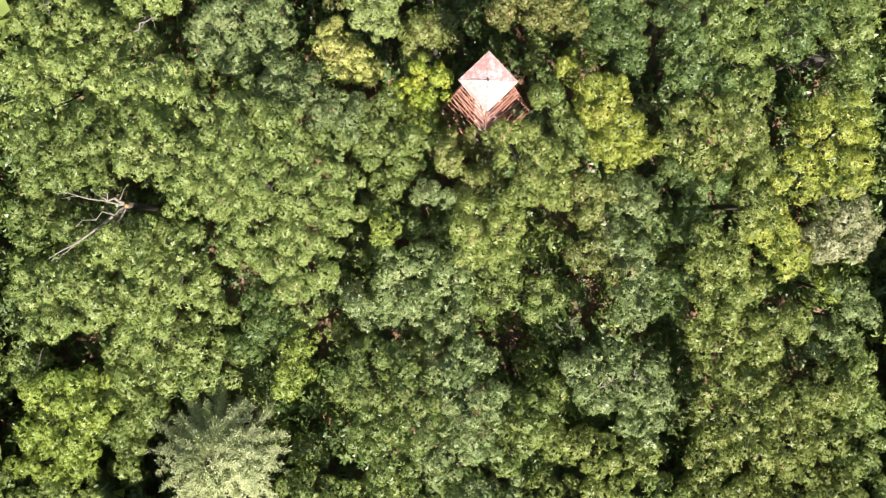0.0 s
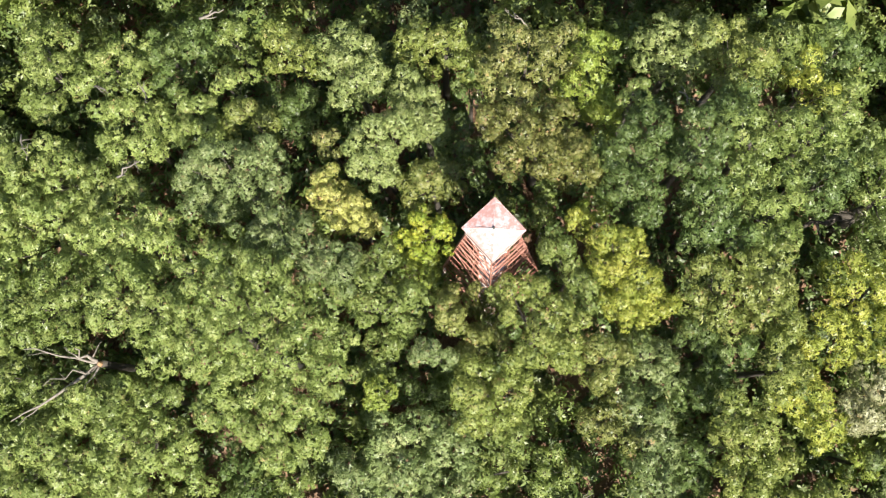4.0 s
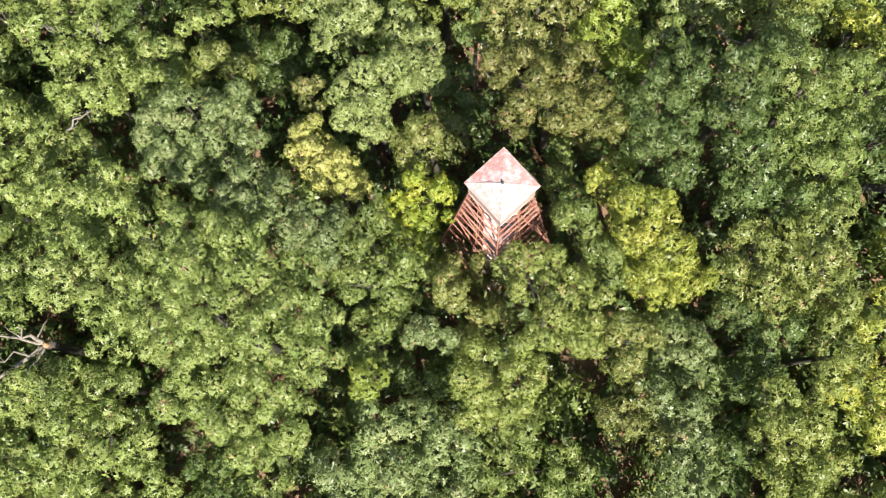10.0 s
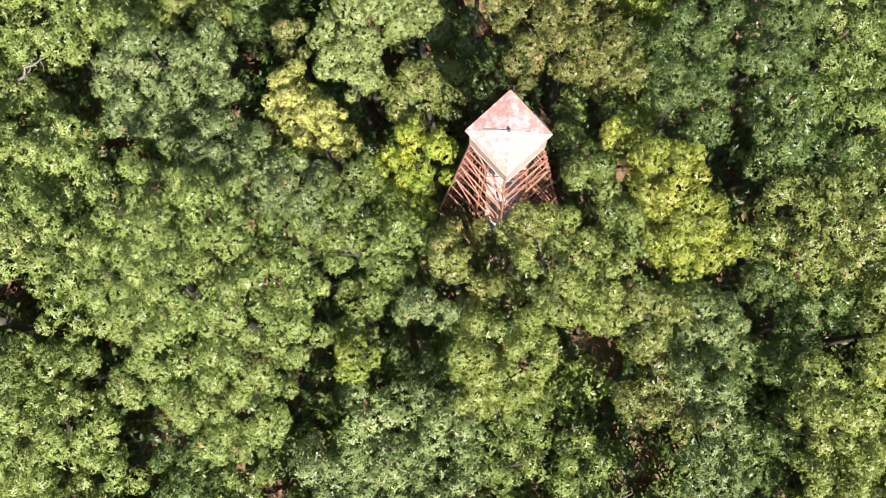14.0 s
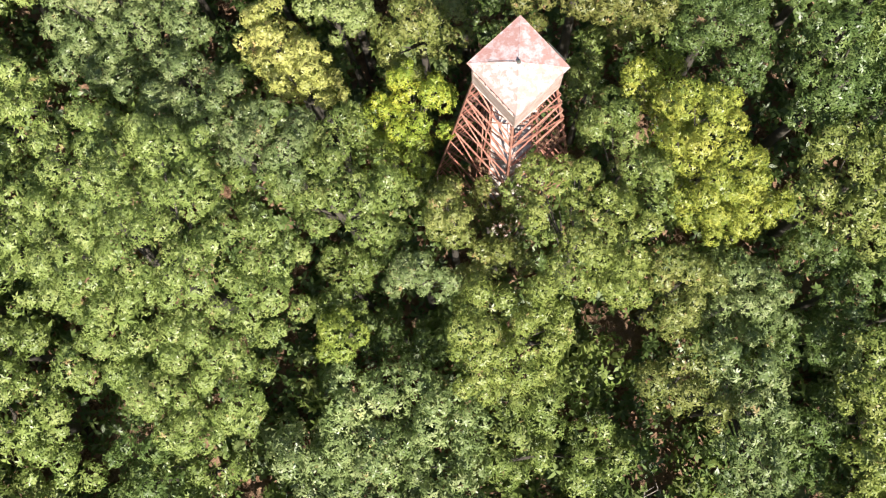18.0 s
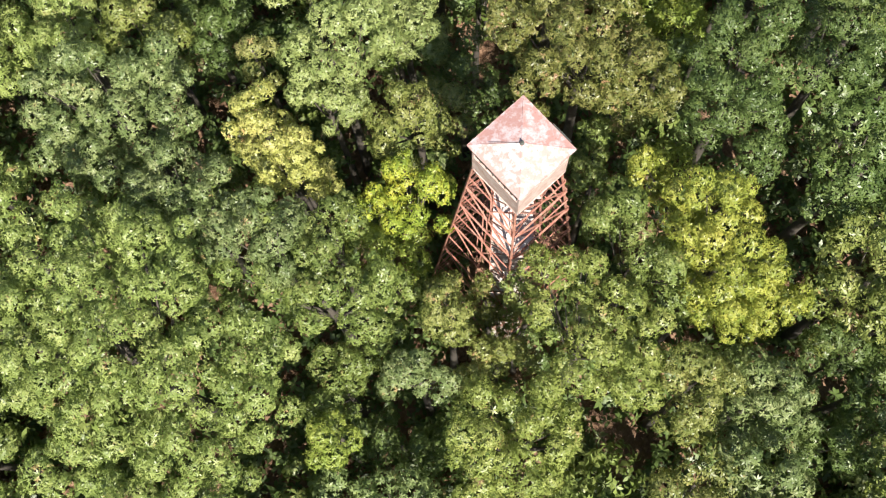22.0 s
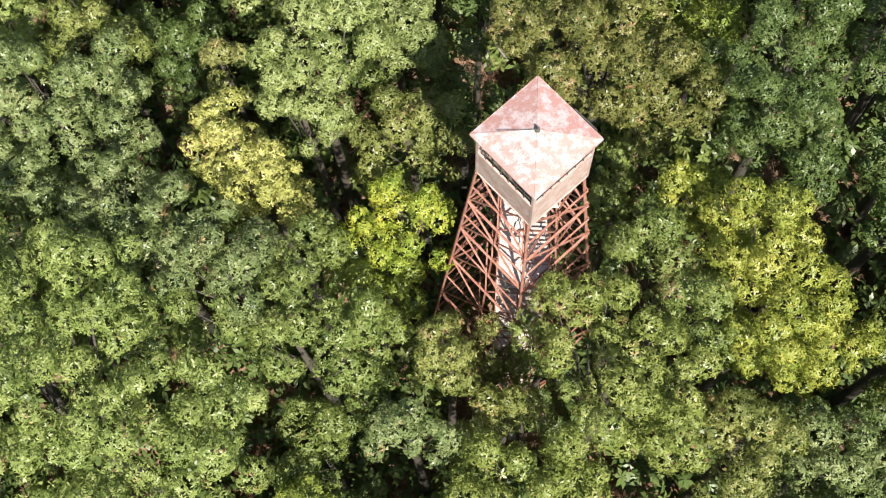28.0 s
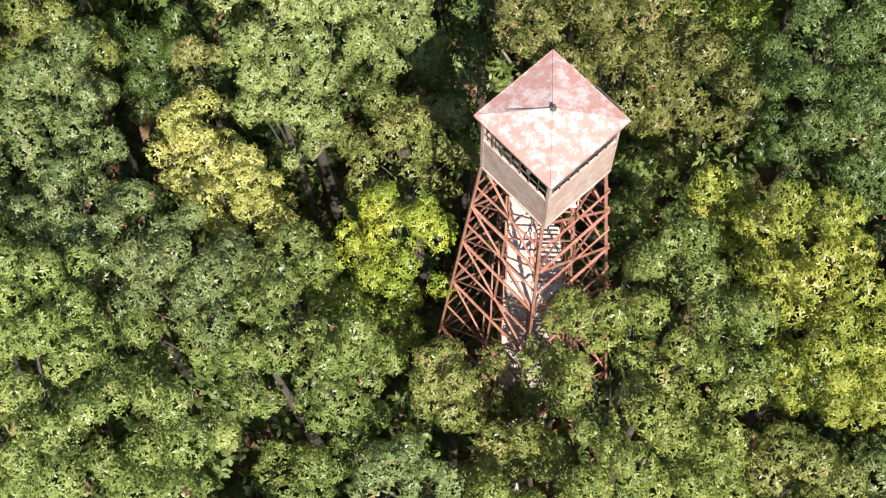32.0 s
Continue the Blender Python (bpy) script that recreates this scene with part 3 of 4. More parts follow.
tree(-13.6, 1.4, 21.5, LEAF_OAK, [(-2.1, 5.5, 1.78, 1.54, -1.0), (0.3, 4.9, 1.59, 1.50, 0.0), (-4.2, 4.4, 1.50, 1.40, -1.5), (-2.1, 3.2, 2.04, 1.66, -0.2), (0.9, 3.0, 1.79, 1.56, -0.2), (-4.3, 2.2, 1.35, 1.40, -1.5), (2.7, 1.4, 1.74, 1.50, -1.0), (-0.9, 1.0, 2.16, 1.79, 0.0), (-3.4, -0.0, 1.76, 1.67, -0.5), (1.5, -0.2, 2.16, 1.79, -0.5), (4.4, 1.0, 1.46, 1.37, -2.0), (3.9, -0.9, 1.76, 1.52, -2.0), (-1.0, -1.6, 2.05, 1.67, -1.0), (1.6, -2.6, 2.05, 1.67, -1.7), (-2.6, -3.2, 1.65, 1.40, -2.2), (-0.2, -4.5, 1.94, 1.55, -2.7), (2.6, -4.4, 1.78, 1.54, -2.7), (1.1, -6.2, 1.51, 1.19, -3.7), (3.3, -5.6, 1.26, 1.00, -3.5)])
tree(-21.3, 4.0, 19.8, LEAF_OAK, [(-1.2, 1.2, 1.84, 1.44, 0.0), (-1.7, -0.2, 1.54, 1.28, 0.0), (1.0, 0.7, 1.37, 1.33, -0.3), (1.3, -1.2, 1.52, 1.42, -0.5), (1.4, -2.8, 1.23, 1.28, -1.2), (-0.4, 2.2, 1.24, 0.97, -0.8)])
tree(-9.1, 6.7, 20.5, LEAF_GREY, [(-0.0, 0.5, 1.45, 1.21, 0.0), (-1.2, -0.1, 1.12, 0.92, -0.7), (0.9, -0.5, 1.31, 1.15, -0.5)])
tree(-6.7, 6.9, 19.6, LEAF_GREEN, [(0.2, 0.5, 1.32, 1.28, 0.0), (-0.3, -0.7, 1.12, 0.98, -0.4)])
tree(-6.6, 4.7, 19.4, LEAF_GREEN, [(0.4, 0.1, 1.76, 1.15, 0.0), (-1.0, -0.4, 1.12, 0.98, -0.6), (2.3, 0.4, 1.13, 1.17, -1.0), (1.5, -1.0, 1.43, 0.86, -1.1), (-3.4, 0.6, 1.44, 0.93, -1.1)])
tree(-8.8, 10.7, 18.8, LEAF_GOLD, [(-0.8, 1.4, 1.10, 1.14, -0.3), (-0.4, 0.1, 1.27, 1.19, 0.0), (0.7, -0.3, 1.06, 1.19, -0.5), (1.0, -1.2, 0.86, 0.76, -1.3), (0.0, -0.8, 1.04, 0.82, -0.9)])
tree(-6.6, 14.5, 20.0, LEAF_LIGHT, [(-0.0, 0.5, 1.80, 1.40, 0.0), (-0.7, -0.7, 1.52, 1.42, -1.2), (1.1, 1.2, 1.21, 1.25, -0.5), (-0.2, -1.6, 1.11, 0.90, -2.5)])
tree(-3.9, 16.9, 17.5, LEAF_LIGHT, [(0.1, -0.1, 1.56, 1.62, 0.0), (0.8, -1.1, 0.88, 0.97, -0.5), (-0.7, 0.8, 1.26, 1.14, -0.3)])
tree(-10.1, 15.2, 17.0, LEAF_BROWN, [(0.0, 0.0, 0.76, 0.98, 0.0)])
tree(-13.6, 18.7, 11.0, LEAF_DARK, [(0.6, -0.4, 1.74, 1.62, 0.0), (-1.0, 0.7, 1.40, 1.27, 0.0)])
tree(-3.7, 9.2, 17.0, LEAF_LIME, [(-0.2, 0.9, 1.23, 1.08, 0.0), (0.4, -0.1, 1.29, 1.28, -0.5), (-1.3, -0.4, 0.87, 0.90, -0.8), (1.0, 0.7, 0.68, 0.77, -0.5), (0.0, -1.1, 1.06, 0.84, -1.2)])
tree(-5.0, 7.6, 15.3, LEAF_BRIGHT, [(-0.4, -0.2, 1.25, 1.23, 0.0), (1.2, -0.5, 1.10, 0.98, -0.3), (-1.1, 1.1, 0.69, 0.98, -0.3)])
tree(-3.3, 12.6, 17.2, LEAF_OLIVEGREEN, [(-0.5, 0.2, 1.39, 1.28, 0.0), (0.8, 0.6, 1.06, 1.29, -0.4), (-0.9, -0.8, 1.25, 0.97, -1.2), (1.1, -0.3, 0.88, 0.81, -1.4)])
tree(-1.6, 15.3, 15.2, LEAF_DARK, [(0.2, 0.4, 1.35, 1.50, 0.0), (0.7, -1.2, 0.97, 1.08, -1.2), (-1.0, 0.4, 0.97, 1.14, -0.7)])
tree(3.5, 15.0, 18.5, LEAF_RUSSET, [(-3.1, 1.5, 0.92, 1.34, -0.3), (-1.2, 1.0, 1.84, 1.59, 0.0), (0.8, 1.4, 1.54, 1.44, -0.2), (-0.0, -0.7, 1.68, 1.42, 0.0), (2.0, -0.3, 1.38, 1.43, -0.2), (1.7, -1.7, 1.48, 0.90, -1.0), (-1.7, -1.0, 1.54, 1.22, -1.0), (3.1, -1.7, 0.77, 1.11, -0.5)])
tree(7.7, 17.4, 16.0, LEAF_BRIGHT, [(0.0, 0.0, 1.29, 1.50, 0.0)])
tree(9.4, 13.4, 21.0, LEAF_DARK, [(0.7, 2.3, 1.64, 1.55, 0.0), (-0.6, 0.8, 1.35, 1.24, -0.7), (0.8, 0.3, 1.35, 1.25, -1.0), (-0.8, -0.8, 1.49, 1.08, -1.0), (0.7, -1.5, 1.36, 1.10, -1.7), (-1.8, 0.7, 1.00, 1.04, -1.7), (0.8, -2.7, 1.07, 1.11, -2.7), (-1.1, -1.6, 1.16, 0.79, -2.7)])
tree(13.3, 14.7, 22.3, LEAF_DARK, [(0.0, 0.3, 1.48, 1.84, 0.0), (-0.5, -1.5, 1.47, 1.52, -0.3), (1.2, 1.3, 1.20, 1.24, -0.3), (-0.9, 0.7, 0.66, 1.25, -1.3)])
tree(16.2, 14.2, 22.4, LEAF_GREEN, [(-1.0, 1.1, 1.34, 1.54, 0.0), (-0.0, -0.3, 1.50, 1.40, -0.9), (-0.4, -1.8, 1.66, 1.41, -1.6), (1.5, 1.2, 1.38, 1.59, -1.4)])
tree(14.1, 10.2, 20.0, LEAF_DARK, [(0.2, 1.3, 1.75, 1.41, 0.0), (0.0, -0.2, 1.67, 1.41, -0.5), (1.1, -1.2, 1.52, 1.20, -0.7), (-0.8, -1.2, 1.16, 1.34, -1.7), (-1.0, 1.1, 0.99, 1.28, -1.7)])
tree(17.7, 10.3, 20.6, LEAF_GREEN, [(-0.6, 0.2, 1.51, 1.57, 0.0), (0.7, 1.7, 1.23, 1.44, -0.6), (-0.5, -1.2, 1.53, 1.11, -1.1), (0.8, -1.2, 0.92, 1.28, -1.1)])
tree(14.6, 5.6, 19.3, LEAF_OLIVE, [(-0.7, 1.0, 1.80, 1.40, 0.0), (-1.5, -0.2, 1.22, 1.20, -1.3), (0.7, -0.3, 1.67, 1.41, -0.3), (1.3, 1.3, 1.37, 1.26, -0.3), (-0.0, -1.7, 1.82, 1.20, -0.7)])
tree(17.6, 5.3, 20.5, LEAF_OLIVE, [(-0.3, 1.7, 1.50, 1.40, 0.0), (0.1, 0.1, 1.36, 1.41, -0.5), (-0.7, -1.1, 1.37, 1.27, -1.7), (1.1, -1.3, 1.08, 1.28, -2.0)])
tree(18.1, 0.8, 19.0, LEAF_OLIVE, [(-0.0, 1.2, 1.54, 1.43, -0.5), (0.4, -0.4, 1.22, 1.42, 0.0), (-0.4, -1.4, 1.22, 1.20, -0.2)])
tree(15.5, 1.6, 17.3, LEAF_DARK, [(0.4, 0.5, 1.70, 1.29, 0.0), (-0.6, -0.6, 1.19, 1.30, -0.8)])
tree(13.7, 2.8, 16.8, LEAF_DARK, [(-0.4, 0.4, 1.39, 1.12, 0.0), (0.6, -0.6, 1.10, 0.98, -0.8)])
tree(13.9, -0.4, 15.3, LEAF_DARK, [(-0.4, -0.3, 1.58, 1.47, 0.0), (0.6, 0.4, 1.21, 1.25, -0.3)])
tree(16.2, -4.0, 19.6, LEAF_YELLOWGREEN, [(-1.2, 2.7, 1.04, 0.93, 0.0), (-0.9, 1.4, 1.35, 1.24, -0.3), (0.6, 1.1, 1.37, 1.26, -0.8), (1.9, -0.5, 1.57, 1.46, -2.6), (-0.3, -0.5, 1.38, 1.27, -1.6), (-1.7, 1.6, 0.84, 1.06, -0.8), (0.4, -1.9, 1.53, 1.43, -1.3), (-1.1, -1.9, 1.02, 1.09, -2.1)])
tree(13.5, -5.1, 14.7, LEAF_DARK, [(0.1, 0.7, 1.53, 1.59, 0.0), (-0.2, -1.1, 1.22, 1.27, -0.7)])
tree(7.6, 1.2, 18.6, LEAF_OLIVEGREEN, [(-0.2, 0.9, 1.33, 1.08, 0.0), (0.4, -0.2, 1.34, 1.24, -0.3), (-0.4, -1.0, 0.99, 1.03, -1.0)])
tree(10.5, 1.0, 17.5, LEAF_GREY, [(-0.2, 1.0, 1.52, 1.26, 0.0), (0.7, -0.4, 1.31, 1.43, -0.3), (-0.7, -0.7, 1.22, 1.27, -0.5)])
tree(7.9, -2.6, 17.5, LEAF_OLIVEGREEN, [(-0.9, 0.0, 1.35, 1.25, 0.0), (0.2, 0.9, 1.21, 1.10, -0.3), (0.8, -0.8, 1.30, 1.26, -0.2)])
tree(10.3, -3.7, 18.5, LEAF_GREY, [(0.0, 1.5, 1.49, 1.39, 0.0), (0.6, -0.1, 1.14, 1.40, -0.3), (-1.0, 2.2, 1.14, 1.18, -0.5), (-0.2, -1.8, 1.35, 1.40, -0.2), (0.6, -2.6, 0.84, 1.19, -0.5)])
tree(8.8, 6.4, 20.0, LEAF_LEMON, [(-3.0, 3.6, 0.73, 0.89, -2.5), (-1.1, 1.9, 1.32, 1.22, 0.0), (-0.2, 0.6, 1.63, 1.38, -0.5), (-1.7, 0.6, 0.98, 1.04, -0.7), (1.0, -0.1, 1.50, 1.24, -1.3), (-0.1, -1.3, 1.49, 1.39, -1.2), (1.7, -1.4, 1.27, 1.19, -2.0), (2.7, -1.6, 0.61, 0.76, -2.7), (0.4, -2.5, 0.91, 0.76, -2.5)])
tree(5.6, 6.7, 18.5, LEAF_GREEN, [(-1.0, 1.3, 1.20, 1.30, 0.0), (-0.1, -0.2, 1.02, 1.18, -0.5), (1.1, -1.2, 1.14, 1.31, -0.3)])
tree(7.3, 11.6, 13.5, LEAF_BRIGHT, [(-0.0, 0.0, 1.30, 0.81, 0.0)])
tree(3.4, 3.2, 19.8, LEAF_YELLOWGREEN, [(-1.8, 2.4, 1.11, 0.85, -0.4), (-0.4, 2.3, 1.17, 1.06, -0.2), (-1.0, 1.0, 1.60, 1.21, -0.3), (0.9, 1.0, 1.45, 1.21, 0.0), (2.1, -0.1, 0.96, 1.15, -0.3), (0.4, -0.3, 1.45, 1.21, -0.2), (1.8, -1.7, 1.11, 1.15, -0.4), (-0.4, -1.5, 1.44, 1.20, 0.0), (-1.5, -2.5, 1.22, 1.09, -0.6)])
tree(0.4, -1.0, 19.0, LEAF_YELLOWGREEN, [(-0.8, 1.6, 1.47, 1.01, -0.4), (1.2, 0.5, 1.40, 1.30, 0.0), (-1.0, -0.0, 1.40, 1.15, -0.2), (0.4, -0.9, 1.62, 1.16, -0.5), (2.0, -0.0, 0.71, 0.92, -1.0), (-1.3, -1.5, 1.13, 0.99, -1.5)])
tree(-0.4, 2.2, 17.3, LEAF_OLIVEGREEN, [(0.4, 0.3, 1.50, 1.18, 0.0), (-0.7, -0.5, 1.03, 0.88, -0.8)])
tree(-2.0, 4.0, 19.0, LEAF_OLIVEGREEN, [(-0.2, 0.6, 0.83, 0.67, -0.4), (0.1, -0.4, 1.00, 0.85, 0.0)])
tree(-3.1, 1.6, 18.8, LEAF_GREY, [(-0.4, 0.1, 1.17, 1.04, 0.0), (0.8, -0.2, 0.89, 0.73, -0.4)])
tree(1.6, -3.3, 14.5, LEAF_GREEN, [(0.5, 0.0, 1.34, 1.40, 0.0), (-1.1, -0.1, 0.88, 0.91, -0.5)])
tree(2.7, -5.8, 15.0, LEAF_GREEN, [(1.8, -0.0, 1.53, 1.59, -1.5), (-2.0, 0.0, 1.62, 1.35, 0.0)])
tree(-4.5, -4.4, 17.0, LEAF_GREY, [(0.3, 1.6, 1.75, 1.31, 0.0), (-1.4, 1.3, 1.45, 1.35, -0.2), (2.1, 0.3, 1.45, 1.19, 0.0), (-1.7, -0.4, 1.58, 1.20, -0.5), (0.3, -1.2, 1.76, 1.51, -0.5), (3.2, -0.3, 1.15, 1.20, -0.5), (-2.5, -1.8, 1.17, 1.21, -1.0)])
tree(-6.5, 1.6, 15.6, LEAF_GREEN, [(0.1, 0.6, 1.18, 1.22, 0.0), (-0.2, -0.9, 1.05, 0.90, -0.1)])
tree(-6.5, -0.8, 17.8, LEAF_BRIGHT, [(0.0, -0.0, 1.01, 1.18, 0.0)])
tree(-4.1, -0.5, 13.5, LEAF_DARK, [(-0.9, 0.1, 1.08, 1.25, 0.0), (1.3, -0.2, 1.08, 0.86, 0.0)])
tree(-21.7, -1.5, 17.5, LEAF_GREEN, [(1.3, 0.2, 1.81, 1.10, 0.0), (-1.6, -0.2, 1.43, 1.12, -0.3)])
tree(-21.5, -5.1, 17.5, LEAF_OAK, [(-1.5, 1.8, 1.91, 1.42, -0.5), (1.2, 1.5, 1.81, 1.56, 0.0), (2.4, 0.1, 1.51, 1.41, -1.0), (0.1, -0.5, 1.85, 1.42, -1.0), (-2.2, -0.5, 1.61, 1.60, -1.0), (2.9, -1.3, 1.34, 1.25, -1.7), (-1.7, -1.9, 1.88, 1.28, -1.5)])
tree(-13.3, -6.6, 13.0, LEAF_GREEN, [(-0.6, 0.1, 1.56, 1.42, 0.0), (1.1, -0.1, 1.24, 1.02, -0.5)])
tree(-28.8, -5.6, 16.5, LEAF_OAK, [(-2.0, 0.7, 2.45, 1.89, 0.0), (0.7, 1.4, 2.01, 1.65, 0.0), (1.4, -0.8, 2.01, 1.65, 0.0), (-1.4, -1.6, 2.04, 1.50, -0.3), (2.9, -0.1, 1.38, 1.65, -0.3)])
tree(-21.7, -9.7, 15.5, LEAF_OAK, [(-0.2, 1.0, 2.75, 1.86, 0.0), (-2.6, 1.6, 1.60, 1.66, -0.3), (2.1, 0.6, 1.99, 1.85, 0.0), (0.5, -1.4, 2.43, 1.65, -0.5), (3.2, -1.4, 1.58, 1.64, -0.5), (-3.4, -0.8, 1.62, 1.85, -0.9)])
tree(-29.2, -13.6, 16.5, LEAF_BRIGHT, [(-0.8, 1.1, 2.47, 1.90, 0.0), (1.0, 2.2, 1.82, 1.23, -0.3), (1.8, 0.2, 1.61, 1.67, -0.3), (-1.3, -1.2, 2.06, 1.91, -0.2), (0.6, -2.1, 1.62, 1.69, -0.5)])
tree(-30.5, -17.6, 15.0, LEAF_BRIGHT, [(-0.8, 0.1, 2.54, 1.72, 0.0), (1.8, -0.2, 1.66, 1.27, -0.4)])
tree(-24.8, -12.7, 13.0, LEAF_GREEN, [(-0.7, 0.4, 2.39, 1.44, 0.0), (1.0, -0.6, 1.65, 1.35, -0.5)])
tree(-13.1, -10.4, 15.0, LEAF_BRIGHT, [(-0.0, 0.0, 1.40, 2.05, 0.0), (0.7, 1.6, 0.99, 1.20, -0.5), (-0.6, -1.6, 1.17, 1.04, -1.0)])
tree(-15.9, -7.5, 13.5, LEAF_DARK, [(0.9, 0.0, 2.02, 1.66, -0.5), (0.2, 1.6, 1.80, 1.56, 0.0), (-1.2, -1.5, 1.70, 1.77, -1.0)])
tree(-6.2, -13.1, 17.8, LEAF_GREEN, [(-1.7, 2.7, 1.71, 1.78, -0.5), (0.6, 3.1, 1.90, 1.56, -0.3), (-1.7, 0.7, 1.92, 1.78, -0.5), (1.3, 0.8, 2.30, 1.97, 0.0), (2.1, -1.4, 2.31, 1.98, -0.2), (-0.9, -1.9, 2.13, 1.79, -0.6), (0.2, -3.8, 1.94, 1.59, -0.8), (-3.3, 1.5, 1.01, 1.05, -1.3)])
tree(-1.2, -13.2, 17.6, LEAF_GREY, [(-0.7, 2.5, 2.10, 1.97, 0.0), (1.1, 3.9, 1.51, 1.40, -0.6), (0.0, 0.2, 2.30, 1.98, 0.0), (0.8, -2.1, 2.12, 1.58, -0.4), (2.3, 0.5, 0.96, 1.91, -0.8), (-1.5, -3.2, 2.33, 1.79, -0.4)])
tree(-4.4, -6.6, 16.4, LEAF_GREY, [(-3.7, 0.6, 1.73, 1.59, -0.4), (-0.6, 0.2, 2.33, 1.33, -0.4), (2.4, -1.2, 1.92, 1.49, 0.0), (2.0, 0.5, 1.80, 1.41, 0.0)])
tree(9.8, -11.5, 17.4, LEAF_GREY, [(-2.8, 1.2, 1.52, 1.57, -0.4), (-0.5, 2.0, 1.72, 1.16, -0.4), (1.6, 1.3, 1.72, 1.37, -0.2), (-2.0, -0.6, 1.72, 1.58, -0.2), (0.5, -0.6, 1.92, 1.58, 0.0), (2.5, -0.2, 1.13, 1.59, -0.4), (1.4, -2.5, 1.74, 1.39, -0.6)])
tree(3.3, -14.7, 15.0, LEAF_GREEN, [(0.9, 1.7, 1.96, 1.83, 0.0), (0.1, -0.2, 1.97, 1.83, 0.0), (-1.4, -2.2, 1.57, 1.63, -0.2)])
tree(7.9, -16.4, 16.0, LEAF_YELLOWGREEN, [(-2.3, 0.5, 1.97, 1.83, -0.5), (-0.0, -0.1, 2.17, 1.61, 0.0), (2.6, -0.5, 1.97, 1.62, 0.0)])
tree(17.9, -8.1, 17.5, LEAF_YELLOWGREEN, [(-1.6, -0.7, 2.10, 1.59, -0.5), (0.8, -0.2, 2.14, 1.80, 0.0), (3.0, 0.8, 1.75, 1.60, 0.0), (-2.8, 0.4, 1.47, 1.52, -1.5)])
tree(17.6, -13.8, 17.0, LEAF_OLIVE, [(-0.9, 2.4, 1.96, 1.61, -0.5), (1.6, 2.1, 2.17, 1.82, 0.0), (0.5, -0.1, 2.17, 1.83, 0.0), (-1.6, -0.2, 1.76, 1.61, -0.5), (0.9, -2.3, 2.18, 1.62, 0.0), (-1.8, -2.6, 1.57, 1.63, -1.0)])
tree(22.2, -14.2, 17.0, LEAF_OLIVE, [(-0.4, 1.7, 2.18, 1.84, 0.0), (1.8, 2.1, 1.78, 1.63, 0.0), (-1.1, -0.9, 2.19, 1.84, 0.0), (1.2, -0.9, 1.59, 1.65, -0.5), (-0.8, -2.8, 1.99, 1.29, 0.0)])
tree(24.9, -0.6, 17.0, LEAF_PALEGREY, [(0.0, 1.2, 1.98, 2.05, 0.0), (-0.9, -1.1, 1.98, 1.63, -0.5), (1.3, -0.7, 1.25, 1.64, -0.5)])
tree(23.6, 4.7, 18.5, LEAF_LEMON, [(-0.4, 1.3, 1.95, 2.02, -0.5), (1.6, 1.7, 1.55, 2.04, -0.5), (-2.0, -1.6, 1.93, 1.92, 0.0), (1.4, -1.6, 1.55, 1.82, -0.5)])
tree(25.5, 12.1, 17.5, LEAF_GREEN, [(-0.3, 1.6, 1.78, 2.37, 0.0), (0.4, -2.0, 1.71, 1.99, -3.0)])
tree(21.1, 12.8, 19.0, LEAF_DARK, [(0.0, 0.0, 1.93, 2.30, 0.0)])
tree(20.2, -1.4, 18.3, LEAF_LEMON, [(-0.4, 0.9, 1.92, 1.78, 0.0), (0.7, -1.3, 1.54, 1.43, -0.8)])
tree(24.6, -4.9, 12.0, LEAF_BRIGHT, [(0.0, 0.0, 1.04, 1.53, 0.0)])
tree(25.5, -7.4, 15.0, LEAF_GREY, [(0.5, 1.1, 1.82, 2.11, 0.0), (-0.7, -1.4, 1.96, 1.60, -1.0)])
tree(26.3, -11.6, 15.0, LEAF_GREEN, [(-0.1, 1.4, 1.45, 2.03, 0.0), (0.1, -1.6, 1.45, 1.77, 0.0)])
tree(26.1, -16.5, 15.0, LEAF_GREEN, [(0.0, -0.0, 2.06, 2.05, 0.0)])
tree(-29.1, 9.2, 16.0, LEAF_OAK, [(-1.8, 1.0, 2.48, 2.13, 0.0), (1.2, 1.0, 2.03, 1.89, 0.0), (-1.1, -1.6, 2.47, 1.68, 0.0), (2.8, -0.9, 1.81, 1.87, 0.0)])
tree(-28.3, 4.5, 17.0, LEAF_GREEN, [(-2.3, 0.4, 2.02, 2.10, 0.0), (0.3, -0.4, 2.00, 1.64, 0.0), (1.3, 1.9, 1.92, 1.47, -0.5), (2.6, 0.8, 1.50, 1.55, -0.4), (-1.8, -1.8, 2.03, 1.23, -0.6), (1.7, -1.6, 1.75, 1.13, -0.6)])
tree(-30.0, -0.3, 15.5, LEAF_GREEN, [(-1.2, 0.4, 2.05, 1.24, 0.0), (1.5, -0.6, 1.61, 1.23, 0.0)])
tree(-24.6, -1.7, 16.0, LEAF_OAK, [(1.0, 0.2, 2.28, 1.81, 0.0), (-1.4, -0.3, 1.80, 1.65, -0.2)])
tree(-29.4, 13.2, 15.5, LEAF_OAK, [(-1.7, 0.6, 2.08, 2.15, 0.0), (1.0, 0.9, 2.06, 1.69, 0.0), (2.5, -0.6, 1.62, 1.68, -0.2), (-1.0, -1.7, 1.64, 1.52, -0.3)])
tree(-29.1, 20.5, 15.5, LEAF_OAK, [(-0.2, 1.6, 2.01, 1.88, 0.0), (0.6, -0.3, 1.92, 1.57, 0.0), (-0.4, -2.0, 1.60, 1.66, -0.2)])
